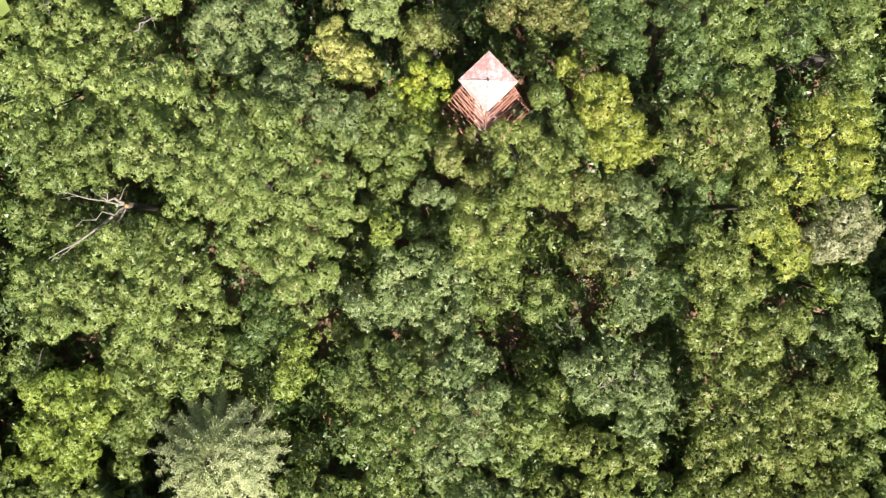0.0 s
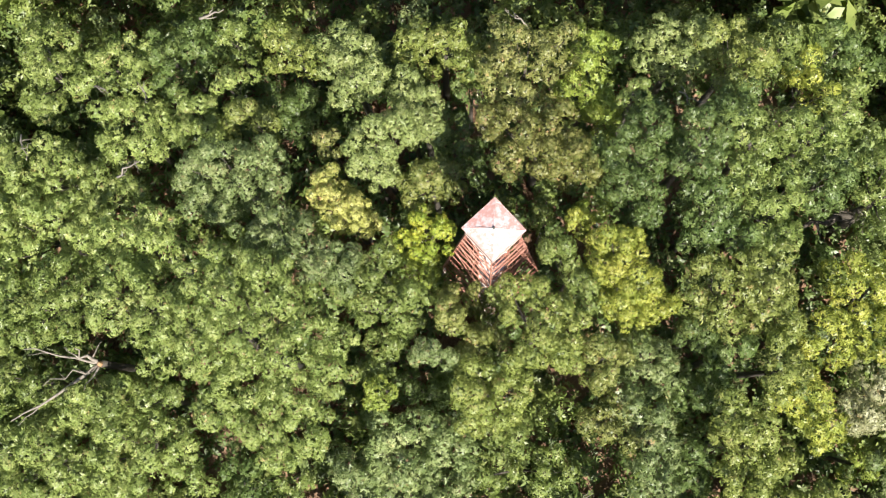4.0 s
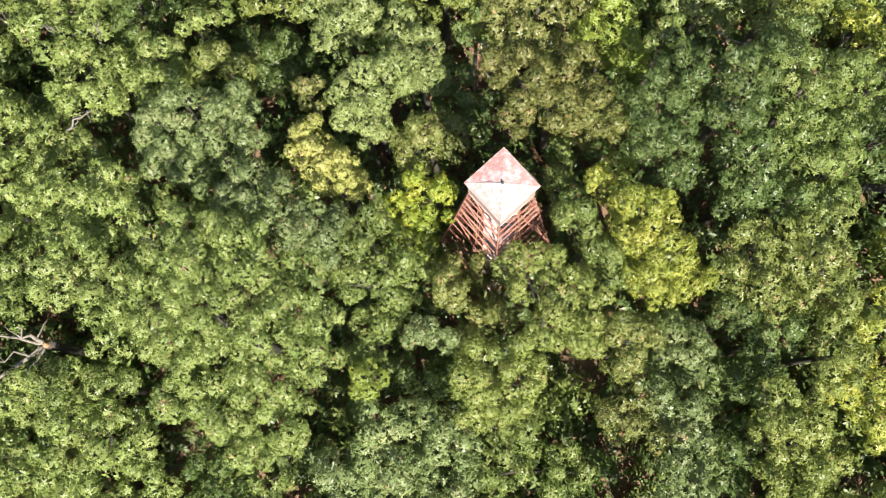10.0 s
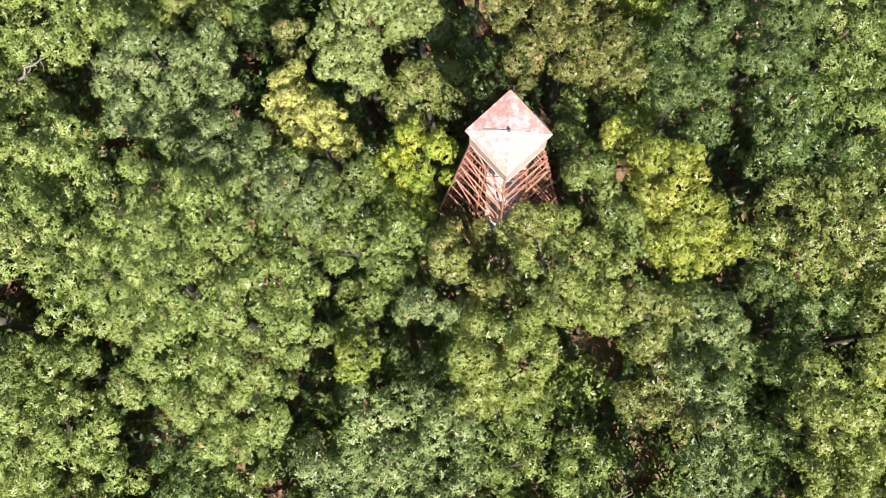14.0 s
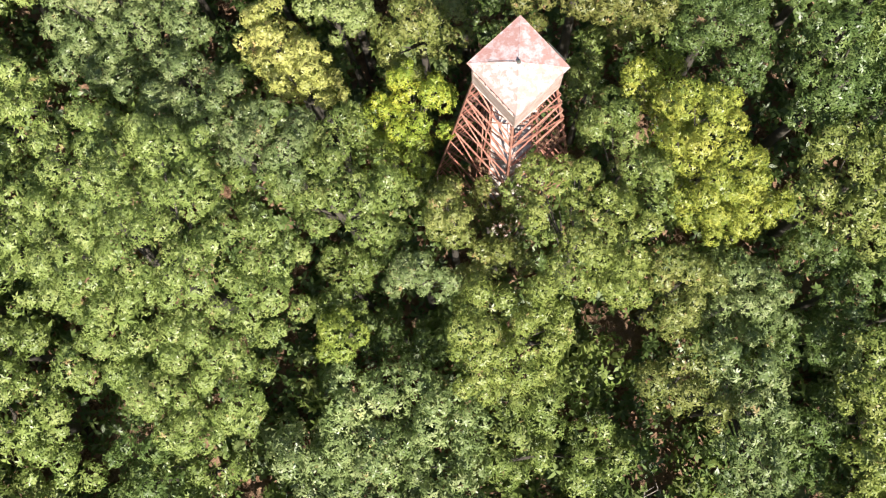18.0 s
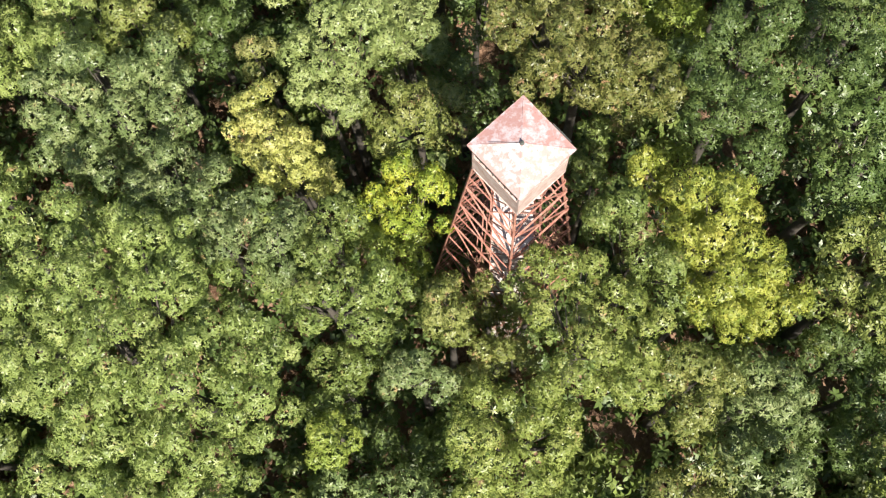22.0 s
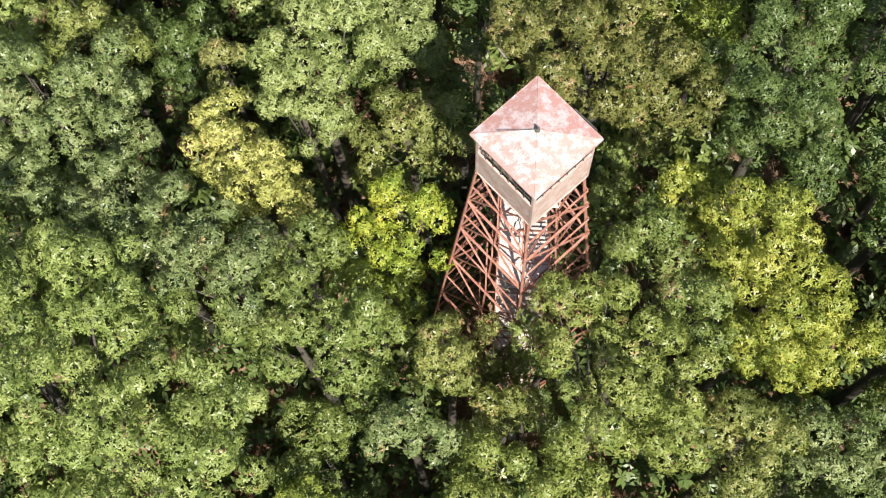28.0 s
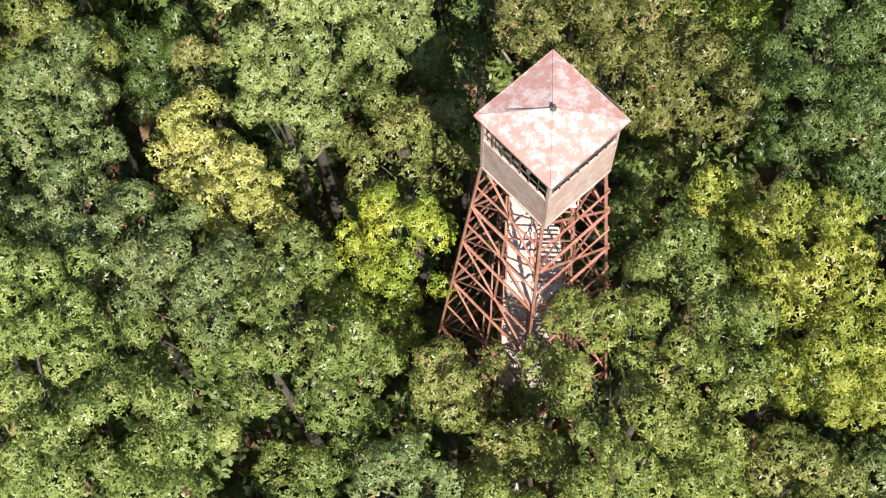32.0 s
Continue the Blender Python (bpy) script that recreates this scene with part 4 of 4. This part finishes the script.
tree(-24.6, 20.5, 15.6, LEAF_OAK, [(-1.3, -0.2, 1.98, 1.64, -0.1), (0.4, 0.9, 1.77, 1.64, 0.0), (1.6, -0.9, 1.29, 1.54, -0.3)])
tree(-21.1, 21.8, 14.0, LEAF_DARK, [(-0.8, 0.2, 1.92, 2.00, -0.5), (1.5, 0.8, 1.71, 1.57, 0.0), (-0.5, -1.6, 1.52, 1.16, -1.0)])
tree(-16.6, 19.4, 15.8, LEAF_OAK, [(0.0, 0.0, 1.60, 1.19, 0.0)])
tree(-17.1, 22.6, 14.0, LEAF_GREEN, [(0.0, 0.0, 1.58, 1.64, 0.0)])
tree(-12.9, 22.0, 15.0, LEAF_YELLOWGREEN, [(-0.7, 0.3, 1.74, 1.61, 0.0), (1.1, -0.5, 1.31, 1.36, 0.0)])
tree(-8.5, 19.8, 18.5, LEAF_LIGHT, [(-0.1, 1.2, 1.83, 1.71, 0.0), (0.9, -0.6, 1.64, 1.44, -0.2), (-0.5, -1.4, 1.25, 1.30, -1.0), (-0.8, -0.0, 1.03, 1.26, -0.7)])
tree(-12.5, 19.6, 11.0, LEAF_DARK, [(0.0, 0.0, 1.08, 1.12, 0.0)])
tree(-14.1, 19.3, 11.0, LEAF_DARK, [(0.0, 0.0, 1.60, 1.50, 0.0)])
tree(-4.8, 18.5, 17.5, LEAF_LIGHT, [(0.0, 0.0, 1.76, 1.37, 0.0)])
tree(-2.9, 21.8, 16.5, LEAF_YELLOWGREEN, [(-1.4, 0.1, 1.87, 1.75, 0.0), (0.7, 0.4, 1.69, 1.56, 0.0), (1.5, -0.8, 1.28, 1.32, -0.5)])
tree(-1.1, 19.1, 15.0, LEAF_DARK, [(0.0, 0.0, 1.28, 1.29, 0.0)])
tree(2.4, 20.3, 18.0, LEAF_BROWN, [(-0.4, 1.1, 2.20, 1.71, 0.0), (-1.8, -0.5, 1.76, 1.45, -0.5), (1.0, -0.2, 1.84, 1.64, -0.5), (2.7, 1.4, 1.23, 1.46, -0.7), (-0.7, -2.2, 1.68, 1.36, -0.4)])
tree(6.8, 19.5, 16.5, LEAF_BRIGHT, [(0.1, 1.7, 1.69, 1.95, 0.0), (0.1, -0.4, 1.60, 1.85, 0.0), (0.9, -2.0, 1.34, 1.24, -0.5), (-1.2, -0.7, 1.20, 1.28, -0.5)])
tree(9.4, 17.8, 20.0, LEAF_GREEN, [(0.0, 0.0, 1.28, 0.96, 0.0)])
tree(12.3, 21.2, 18.0, LEAF_LIGHT, [(-1.3, 0.3, 1.67, 1.54, 0.0), (0.8, 0.7, 1.68, 1.55, 0.0), (0.5, -1.0, 1.86, 1.31, -0.5)])
tree(15.8, 20.7, 19.0, LEAF_OLIVE, [(-0.6, 1.2, 1.87, 1.55, -1.0), (0.9, -0.3, 1.67, 1.66, -0.5), (-0.5, -1.9, 1.03, 1.25, 0.0)])
tree(15.3, 17.3, 21.0, LEAF_DARK, [(0.0, 0.0, 1.42, 0.89, 0.0)])
tree(20.9, 19.2, 17.0, LEAF_LEMON, [(-0.5, 0.5, 1.37, 1.70, 0.0), (0.8, -0.9, 1.26, 1.11, 0.0)])
tree(18.8, 21.5, 18.0, LEAF_GREEN, [(-0.0, 0.0, 1.70, 1.76, 0.0)])
tree(22.8, 21.8, 17.0, LEAF_DARK, [(0.0, 0.0, 1.74, 1.81, 0.0)])
tree(21.4, 16.1, 20.0, LEAF_GREEN, [(-1.3, -0.3, 1.75, 1.43, 0.0), (-0.3, -1.0, 1.58, 1.52, -0.5), (1.7, 1.3, 1.25, 1.88, -2.0)])
tree(1.0, 3.9, 10.5, LEAF_DARK, [(0.0, 0.0, 1.20, 0.83, 0.0)])
tree(4.0, 10.6, 15.5, LEAF_GREEN, [(0.1, 1.9, 0.89, 0.93, -1.5), (-0.2, 0.0, 0.77, 0.90, -1.0), (0.1, -2.1, 0.89, 0.86, 0.0)])
tree(7.8, 8.4, 18.4, LEAF_LEMON, [(-1.8, 1.9, 0.79, 0.66, -0.9), (-1.4, 0.9, 0.53, 0.66, -1.4), (-0.8, -0.2, 0.81, 0.76, -0.8), (0.6, 0.8, 0.73, 0.57, 0.0), (1.6, 0.4, 0.59, 0.73, 0.0), (0.2, -0.6, 0.66, 0.68, -0.4), (2.1, -3.4, 0.69, 0.60, -0.6)])
tree(-4.9, 16.7, 15.5, LEAF_GREEN, [(-0.0, 0.4, 0.83, 1.08, 0.0), (0.0, -0.3, 0.89, 1.01, -1.5)])
tree(-9.5, 11.5, 17.5, LEAF_GOLD, [(-0.7, 1.0, 0.85, 0.92, 0.0), (-1.1, 0.0, 0.70, 0.81, -1.0), (2.1, -1.4, 0.78, 0.73, -2.0)])
tree(-2.0, 5.1, 15.5, LEAF_OLIVEGREEN, [(-0.2, 0.4, 0.85, 0.77, 0.0), (0.3, -0.5, 0.64, 0.66, -1.0)])
tree(-0.2, 5.3, 14.0, LEAF_OLIVEGREEN, [(-0.5, 0.5, 0.50, 0.64, 0.0), (-0.6, -0.1, 0.67, 0.70, -1.5), (0.1, -0.5, 0.74, 0.51, -3.0), (0.7, -0.1, 0.71, 0.52, -4.0), (0.5, 0.5, 0.54, 0.47, -3.5)])
tree(1.1, 5.0, 15.5, LEAF_GREEN, [(-0.6, 0.6, 0.52, 0.54, 0.0), (-0.4, 0.0, 0.70, 0.60, -2.0), (-0.3, 0.5, 0.64, 0.62, -0.5), (0.5, -0.3, 0.68, 0.67, -1.0), (1.0, -1.0, 0.50, 0.47, -1.5)])
tree(0.0, 3.2, 14.0, LEAF_OLIVEGREEN, [(0.3, -0.1, 0.87, 0.71, 0.0), (-0.5, 0.2, 0.67, 0.61, -1.5)])
tree(8.3, 5.5, 16.5, LEAF_BRIGHT, [(-0.3, -0.2, 1.09, 1.01, -0.5), (1.3, -0.7, 0.98, 0.94, -0.5), (-1.3, 1.2, 0.78, 0.89, 0.0)])
tree(-8.5, 10.8, 17.0, LEAF_GOLD, [(-0.7, -0.3, 0.87, 0.70, -1.0), (0.6, -0.3, 0.87, 0.84, -1.0), (0.0, 0.6, 0.80, 0.83, 0.0)])
tree(-7.1, 13.5, 17.5, LEAF_LIGHT, [(0.6, -0.1, 0.87, 0.90, -0.3), (-0.7, 0.1, 0.77, 0.80, 0.0)])
tree(-28.0, -13.3, 14.0, LEAF_GREEN, [(2.5, -2.4, 1.78, 1.66, -1.0), (3.7, -0.4, 1.33, 1.38, -1.0), (-5.0, 2.7, 1.79, 1.58, 0.0)])
tree(-26.0, -18.5, 12.0, LEAF_GREEN, [(-0.0, 0.0, 1.54, 1.59, 0.0)])
tree(-30.8, -20.4, 15.0, LEAF_GREEN, [(-1.2, 0.9, 2.60, 1.86, 0.0), (2.0, 0.7, 2.22, 1.84, 0.0), (-0.4, -1.5, 2.70, 1.87, 0.0)])
tree(-25.9, -21.8, 12.0, LEAF_DARK, [(-1.0, 0.8, 2.28, 1.89, 0.0), (1.0, -0.8, 2.27, 1.89, 0.0)])
tree(-11.1, -20.7, 15.0, LEAF_GREEN, [(-1.1, 0.8, 2.15, 1.78, -0.5), (1.4, 0.5, 2.13, 1.77, 0.0), (-0.2, -1.1, 2.57, 1.78, 0.0)])
tree(-5.0, -20.1, 16.8, LEAF_GREEN, [(-1.5, 0.7, 2.29, 1.73, -0.2), (1.6, 0.8, 2.28, 1.72, 0.0), (-0.0, -1.2, 2.51, 1.95, -0.3)])
tree(0.6, -20.5, 16.0, LEAF_GREY, [(-1.0, 1.0, 2.09, 1.74, 0.0), (1.4, 0.4, 1.91, 1.76, -1.0), (-0.2, -1.0, 2.54, 1.97, -0.5)])
tree(6.6, -20.5, 15.8, LEAF_YELLOWGREEN, [(-1.5, 0.7, 2.32, 1.75, -0.3), (1.6, 0.8, 2.11, 1.75, 0.0), (0.1, -1.2, 2.54, 1.98, -0.2)])
tree(12.3, -20.6, 15.6, LEAF_GREEN, [(-1.1, 1.1, 2.12, 1.76, 0.0), (1.4, 0.5, 1.94, 1.79, -1.1), (-0.2, -1.2, 2.57, 2.00, -0.6)])
tree(17.9, -20.3, 16.5, LEAF_OLIVE, [(-1.3, 0.7, 2.13, 1.77, -0.5), (1.3, 0.8, 2.34, 1.77, 0.0), (-0.1, -1.2, 2.57, 2.00, -0.5)])
tree(23.2, -20.3, 16.5, LEAF_OLIVE, [(-1.1, 0.8, 2.14, 1.78, 0.0), (1.4, 0.9, 1.95, 1.80, -0.5), (-0.1, -1.2, 2.60, 2.03, -0.5)])
tree(27.1, -21.0, 15.0, LEAF_GREEN, [(-0.1, 1.0, 1.99, 2.06, 0.0), (0.1, -0.9, 2.22, 2.07, 0.0)])


# ---- young growth under the canopy ----
CLEARINGS = ((-7.9, 19.5, 2.0, 1.6), (-7.0, 16.4, 1.4, 2.2), (-0.5, 19.7, 1.0, 1.0), (6.1, -0.1, 1.7, 1.6), (8.6, -6.6, 1.8, 1.5),
             (1.7, -9.2, 2.0, 1.2), (-5.2, -8.6, 1.0, 0.8), (-12.4, -8.6, 1.2, 1.0), (-18.4, -5.7, 1.0, 1.0), (-2.3, 2.8, 1.2, 1.0), (-17.9, -16.0, 1.4, 1.2),
             (0.5, 8.3, 2.0, 2.0))


def young_growth():
    rng = np.random.default_rng(77)
    crowns = list(BOUGHS)
    mats = (LEAF_DARK, LEAF_GREEN, LEAF_DARK, LEAF_GREEN, LEAF_GREY)
    count = 0
    for gx in np.arange(-37, 33, 2.4):
        for gy in np.arange(-24, 28, 2.4):
            x, y = gx + rng.uniform(-1, 1), gy + rng.uniform(-1, 1)
            if any(((x - a) / c) ** 2 + ((y - b) / d) ** 2 < 1 for a, b, c, d in CLEARINGS):
                continue
            free = min(math.hypot(x - a, y - b) / r for a, b, r in crowns)
            if free < 0.8:
                continue
            z = rng.uniform(4.5, 9.5)
            r = rng.uniform(1.3, 2.1)
            tree(x, y, z, mats[count % 5], [(0, 0, r, r * rng.uniform(0.8, 1.2), 0)], "young_tree")
            count += 1


young_growth()


def undergrowth():
    """Shrubs and seedlings on the forest floor, thinner in the clearings."""
    rng = np.random.default_rng(19)
    n = 24000
    x, y = rng.uniform(-40, 36, n), rng.uniform(-27, 31, n)
    keep = np.ones(n, bool)
    for a, b, c, d in CLEARINGS:
        keep &= ((x - a) / c) ** 2 + ((y - b) / d) ** 2 > rng.uniform(0.7, 1.1, n)
    x, y = x[keep], y[keep]
    tall = np.array([0.5 + 0.5 * noise.noise(Vector((px * 0.35, py * 0.35, 7))) for px, py in zip(x, y)])
    keep = tall > 0.3
    x, y, tall = x[keep], y[keep], tall[keep]
    pts = np.stack([x, y, 0.3 + rng.uniform(0.3, 1, len(x)) * tall * 4.2], axis=1)
    nor = rng.normal(size=(len(x), 3)) * 0.4 + np.array([0, 0, 1.0])
    nor /= np.linalg.norm(nor, axis=1)[:, None]
    bush = new("undergrowth", leaf_mesh("undergrowth", pts, nor, LEAF_DARK, rng, 0.45, 6, 0.24))
    tagged(bush, "shaded dark green shrubs and seedlings on the forest floor", "undergrowth", kind="stuff")


undergrowth()


# ---- bare and broken wood ----
def bare_branch(points, r, mat=DEADWOOD, name="bare_branch", label="bleached bare branch"):
    """A leafless limb, part of the tree that it stands in."""
    a = Vector(points[0])
    host = min(TREES, key=lambda t: (t.location.x - a.x) ** 2 + (t.location.y - a.y) ** 2)
    base = host.location
    n = len(points)
    pts = [Vector(p) - base for p in points]
    return part(name, mesh_of(name, *tube(pts, [r * (1 - 0.75 * i / (n - 1)) for i in range(n)], 6), mat, True), host, label)


def wander(a, b, rng, bend, n=6):
    a, b = np.array(a, float), np.array(b, float)
    pts = [a + (b - a) * i / (n - 1) for i in range(n)]
    return [tuple(p + (rng.normal(size=3) * bend if 0 < i < n - 1 else 0)) for i, p in enumerate(pts)]


def forked(a, b, r, seed, twigs=4, mat=DEADWOOD):
    rng = np.random.default_rng(seed)
    reach = float(np.linalg.norm(np.array(b) - np.array(a)))
    stem = wander(a, b, rng, reach * 0.035)
    bare_branch(stem, r, mat)
    for i in range(twigs):
        p = np.array(stem[1 + i % 4])
        d = (np.array(b) - np.array(a)) / reach + rng.normal(size=3) * 0.7
        q = p + d / np.linalg.norm(d) * reach * rng.uniform(0.22, 0.45)
        bare_branch(wander(p, q, rng, reach * 0.02, 4), r * 0.5, mat)


def broken_tree(x, y, z, name, label, limbs, r, heart, wood=DEADWOOD):
    """A snapped, bare trunk with its pale limbs fallen outward."""
    rng = np.random.default_rng(int(abs(x * 10)))
    top = new(name)
    top.location = (x, y, 0)
    tagged(top, label, "dead tree")
    part("trunk", mesh_of("trunk", *tube([(0, 0, -0.2), (0.1, 0, z * 0.5), (0, 0.1, z)], [r * 1.4, r * 1.1, r], 10), BARK, True), top)
    v, f = tube([(0, 0.1, z - 0.3), (0.02, 0.1, z + 0.1), (0.1, 0.15, z + 0.55)], [r * 1.02, r * 0.8, r * 0.12], 7)
    part("splintered_top", mesh_of("splintered_top", v, f, heart), top, "torn orange-brown heartwood")
    for dx, dy, dz, k in limbs:
        a, b = (0, 0.1, z - 0.1), (dx, dy, z + dz)
        stem = wander(a, b, rng, 0.12, 7)
        part("fallen_limb", mesh_of("fallen_limb", *tube(stem, [k * (1 - 0.8 * i / 6) for i in range(7)], 7), wood, True), top, "bleached fallen limb")
        for i in (2, 4):
            p = np.array(stem[i])
            q = p + rng.normal(size=3) * np.array([0.8, 0.8, 0.3]) + np.array([dx, dy, 0]) * 0.2
            part("twig", mesh_of("twig", *tube(wander(p, q, rng, 0.05, 4), [k * 0.35, k * 0.25, k * 0.18, k * 0.06], 5), wood, True), top)
    return top


broken_tree(-24.6, 0.8, 13.9, "broken_oak", "storm-broken grey oak with bleached limbs and torn heartwood",
            ((-5.0, -3.6, 1.6, 0.15), (-0.6, -1.7, 1.2, 0.09), (-3.0, -1.4, 1.9, 0.08), (-4.4, 0.9, 1.7, 0.10), (-1.3, 1.0, 1.2, 0.17)), 0.24, SPLIT)
broken_tree(25.5, 11.7, 8.6, "fallen_snag", "grey snapped dead tree leaning in a forest gap",
            ((-4.1, -1.0, -0.6, 0.42), (1.3, 0.7, 0.8, 0.1), (-1.9, -0.1, 0.6, 0.12), (-1.2, -1.3, 0.3, 0.09), (0.4, -0.8, 0.5, 0.1)), 0.38, DEADWOOD, BARK)
forked((-6.6, 12.7, 13.4), (-5.5, 13.4, 14.0), 0.07, 1, 2)
forked((-23.6, 12.8, 15.2), (-21.8, 13.6, 16.6), 0.09, 2, 5)
forked((6.2, -8.2, 12.0), (6.8, -6.7, 13.6), 0.06, 3, 4)
forked((6.0, -8.0, 12.4), (5.3, -7.4, 13.4), 0.045, 31, 3)
forked((8.0, -11.4, 16.8), (9.1, -10.5, 18.0), 0.06, 4, 4)
forked((10.1, -10.2, 17.2), (11.2, -10.8, 18.2), 0.06, 5, 3)
forked((14.3, -4.5, 10.5), (14.9, -3.6, 11.6), 0.06, 6, 2)
forked((-31.4, -10.9, 13.2), (-30.4, -9.0, 14.2), 0.08, 7, 3, BARK)
forked((-30.2, 15.7, 14.6), (-29.4, 13.8, 15.6), 0.07, 8, 3)
forked((-22.1, 18.6, 15.6), (-21.4, 17.3, 16.8), 0.07, 9, 2)
forked((-19.0, 23.8, 13.6), (-17.2, 24.1, 14.6), 0.12, 10, 2)
forked((-25.4, 18.8, 15.0), (-24.3, 18.3, 16.2), 0.07, 11, 4)
forked((7.5, 5.6, 12.0), (8.3, 7.6, 16.6), 0.12, 12, 5)
forked((7.6, 6.0, 14.0), (9.8, 5.8, 15.6), 0.08, 13, 4)
forked((7.6, 5.8, 13.6), (8.9, 5.0, 14.8), 0.06, 14, 3)
forked((0.0, 16.4, 13.2), (-0.8, 18.2, 14.8), 0.06, 15, 3)
forked((2.8, 22.6, 15.6), (1.2, 23.4, 16.8), 0.07, 16, 4)
forked((12.0, 18.0, 17.5), (13.4, 17.0, 18.8), 0.05, 17, 3)


def feathery_tree(x, y, z, r):
    """Pale tree with long plume-like sprays of fine leaves."""
    rng = np.random.default_rng(404)
    top = new("silver_tree")
    top.location = (x, y, 0)
    tagged(top, "pale silvery feathery tree with long plume-like sprays", "tree", "trees of the forest")
    part("trunk", mesh_of("trunk", *tube([(0, 0, -0.2), (0.1, 0.1, z * 0.5), (0, 0, z - 1.0)], [0.32, 0.22, 0.06]), BARK, True), top)
    pts, nor = [], []
    for i in range(150):
        a, lift = rng.uniform(0, 2 * np.pi), rng.uniform(0.05, 1.0)
        d = np.array([math.cos(a), math.sin(a), 0.0])
        reach = r * rng.uniform(0.75, 1.12) * (1 - lift ** 2 * 0.55)
        start = np.array([0, 0, z - 5.2 + 4.6 * lift])
        n = 46
        s = np.linspace(0.15, 1, n) ** 0.8
        line = start + d * (s * reach)[:, None] + np.array([0, 0, 1.0]) * ((0.9 * s - 0.75 * s ** 2) * 1.6)[:, None]
        line += rng.normal(size=(n, 3)) * (0.09 + 0.14 * (1 - s))[:, None]
        pts.append(line)
        q = d * 0.9 + np.array([0, 0, 0.55]) + rng.normal(size=(n, 3)) * 0.25
        nor.append(q / np.linalg.norm(q, axis=1)[:, None])
        if i % 10 == 0:
            part("limb", mesh_of("limb", *tube([start, start + d * reach * 0.5 + np.array([0, 0, 0.5]), start + d * reach * 0.9], [0.07, 0.045, 0.015], 6), BARK, True), top)
    part("crown", leaf_mesh("crown", np.concatenate(pts), np.concatenate(nor), LEAF_PALE, rng, 0.32, 6, 0.1, -0.1), top)
    TREES.append(top)
    BOUGHS.append((x, y, r))


feathery_tree(-18.7, -16.7, 15.6, 4.9)


# ---- woods beyond the view ----
def far_woods():
    rng = np.random.default_rng(5)
    pts, nor, trunks = [], [], ([], [])
    for ring, step in ((40, 5.5), (46, 6.0), (54, 7.0), (63, 7.5), (73, 8.5), (84, 9.5), (97, 10.5)):
        n = int(2 * math.pi * ring / step)
        for i in range(n):
            a = 2 * math.pi * (i + rng.uniform(-0.3, 0.3)) / n
            x, y = ring * 1.0 * math.cos(a) - 2.5, 2 + ring * 0.86 * math.sin(a)
            z, r = rng.uniform(14, 18.5), rng.uniform(2.8, 4.2) + ring * 0.012
            if -37 < x < 33 and -24 < y < 28:
                continue
            p, q, _ = crown_points(rng, r, r, r * 1.2, 1.9, 1.5, 0.0)
            pts.append(p + np.array([x, y, z]))
            nor.append(q)
            v, f = tube([(x, y, -0.2), (x, y, z - r)], [0.3, 0.12], 6)
            k = len(trunks[0])
            trunks[0].extend(v)
            trunks[1].extend(tuple(k + j for j in face) for face in f)
    woods = new("far_woods", leaf_mesh("far_woods", np.concatenate(pts), np.concatenate(nor), LEAF_GREEN, rng, 1.7, 4, 0.32))
    tagged(woods, "dense green broadleaf woods stretching away all round", "woods", kind="stuff")
    part("trunks", mesh_of("trunks", *trunks, BARK), woods)


far_woods()
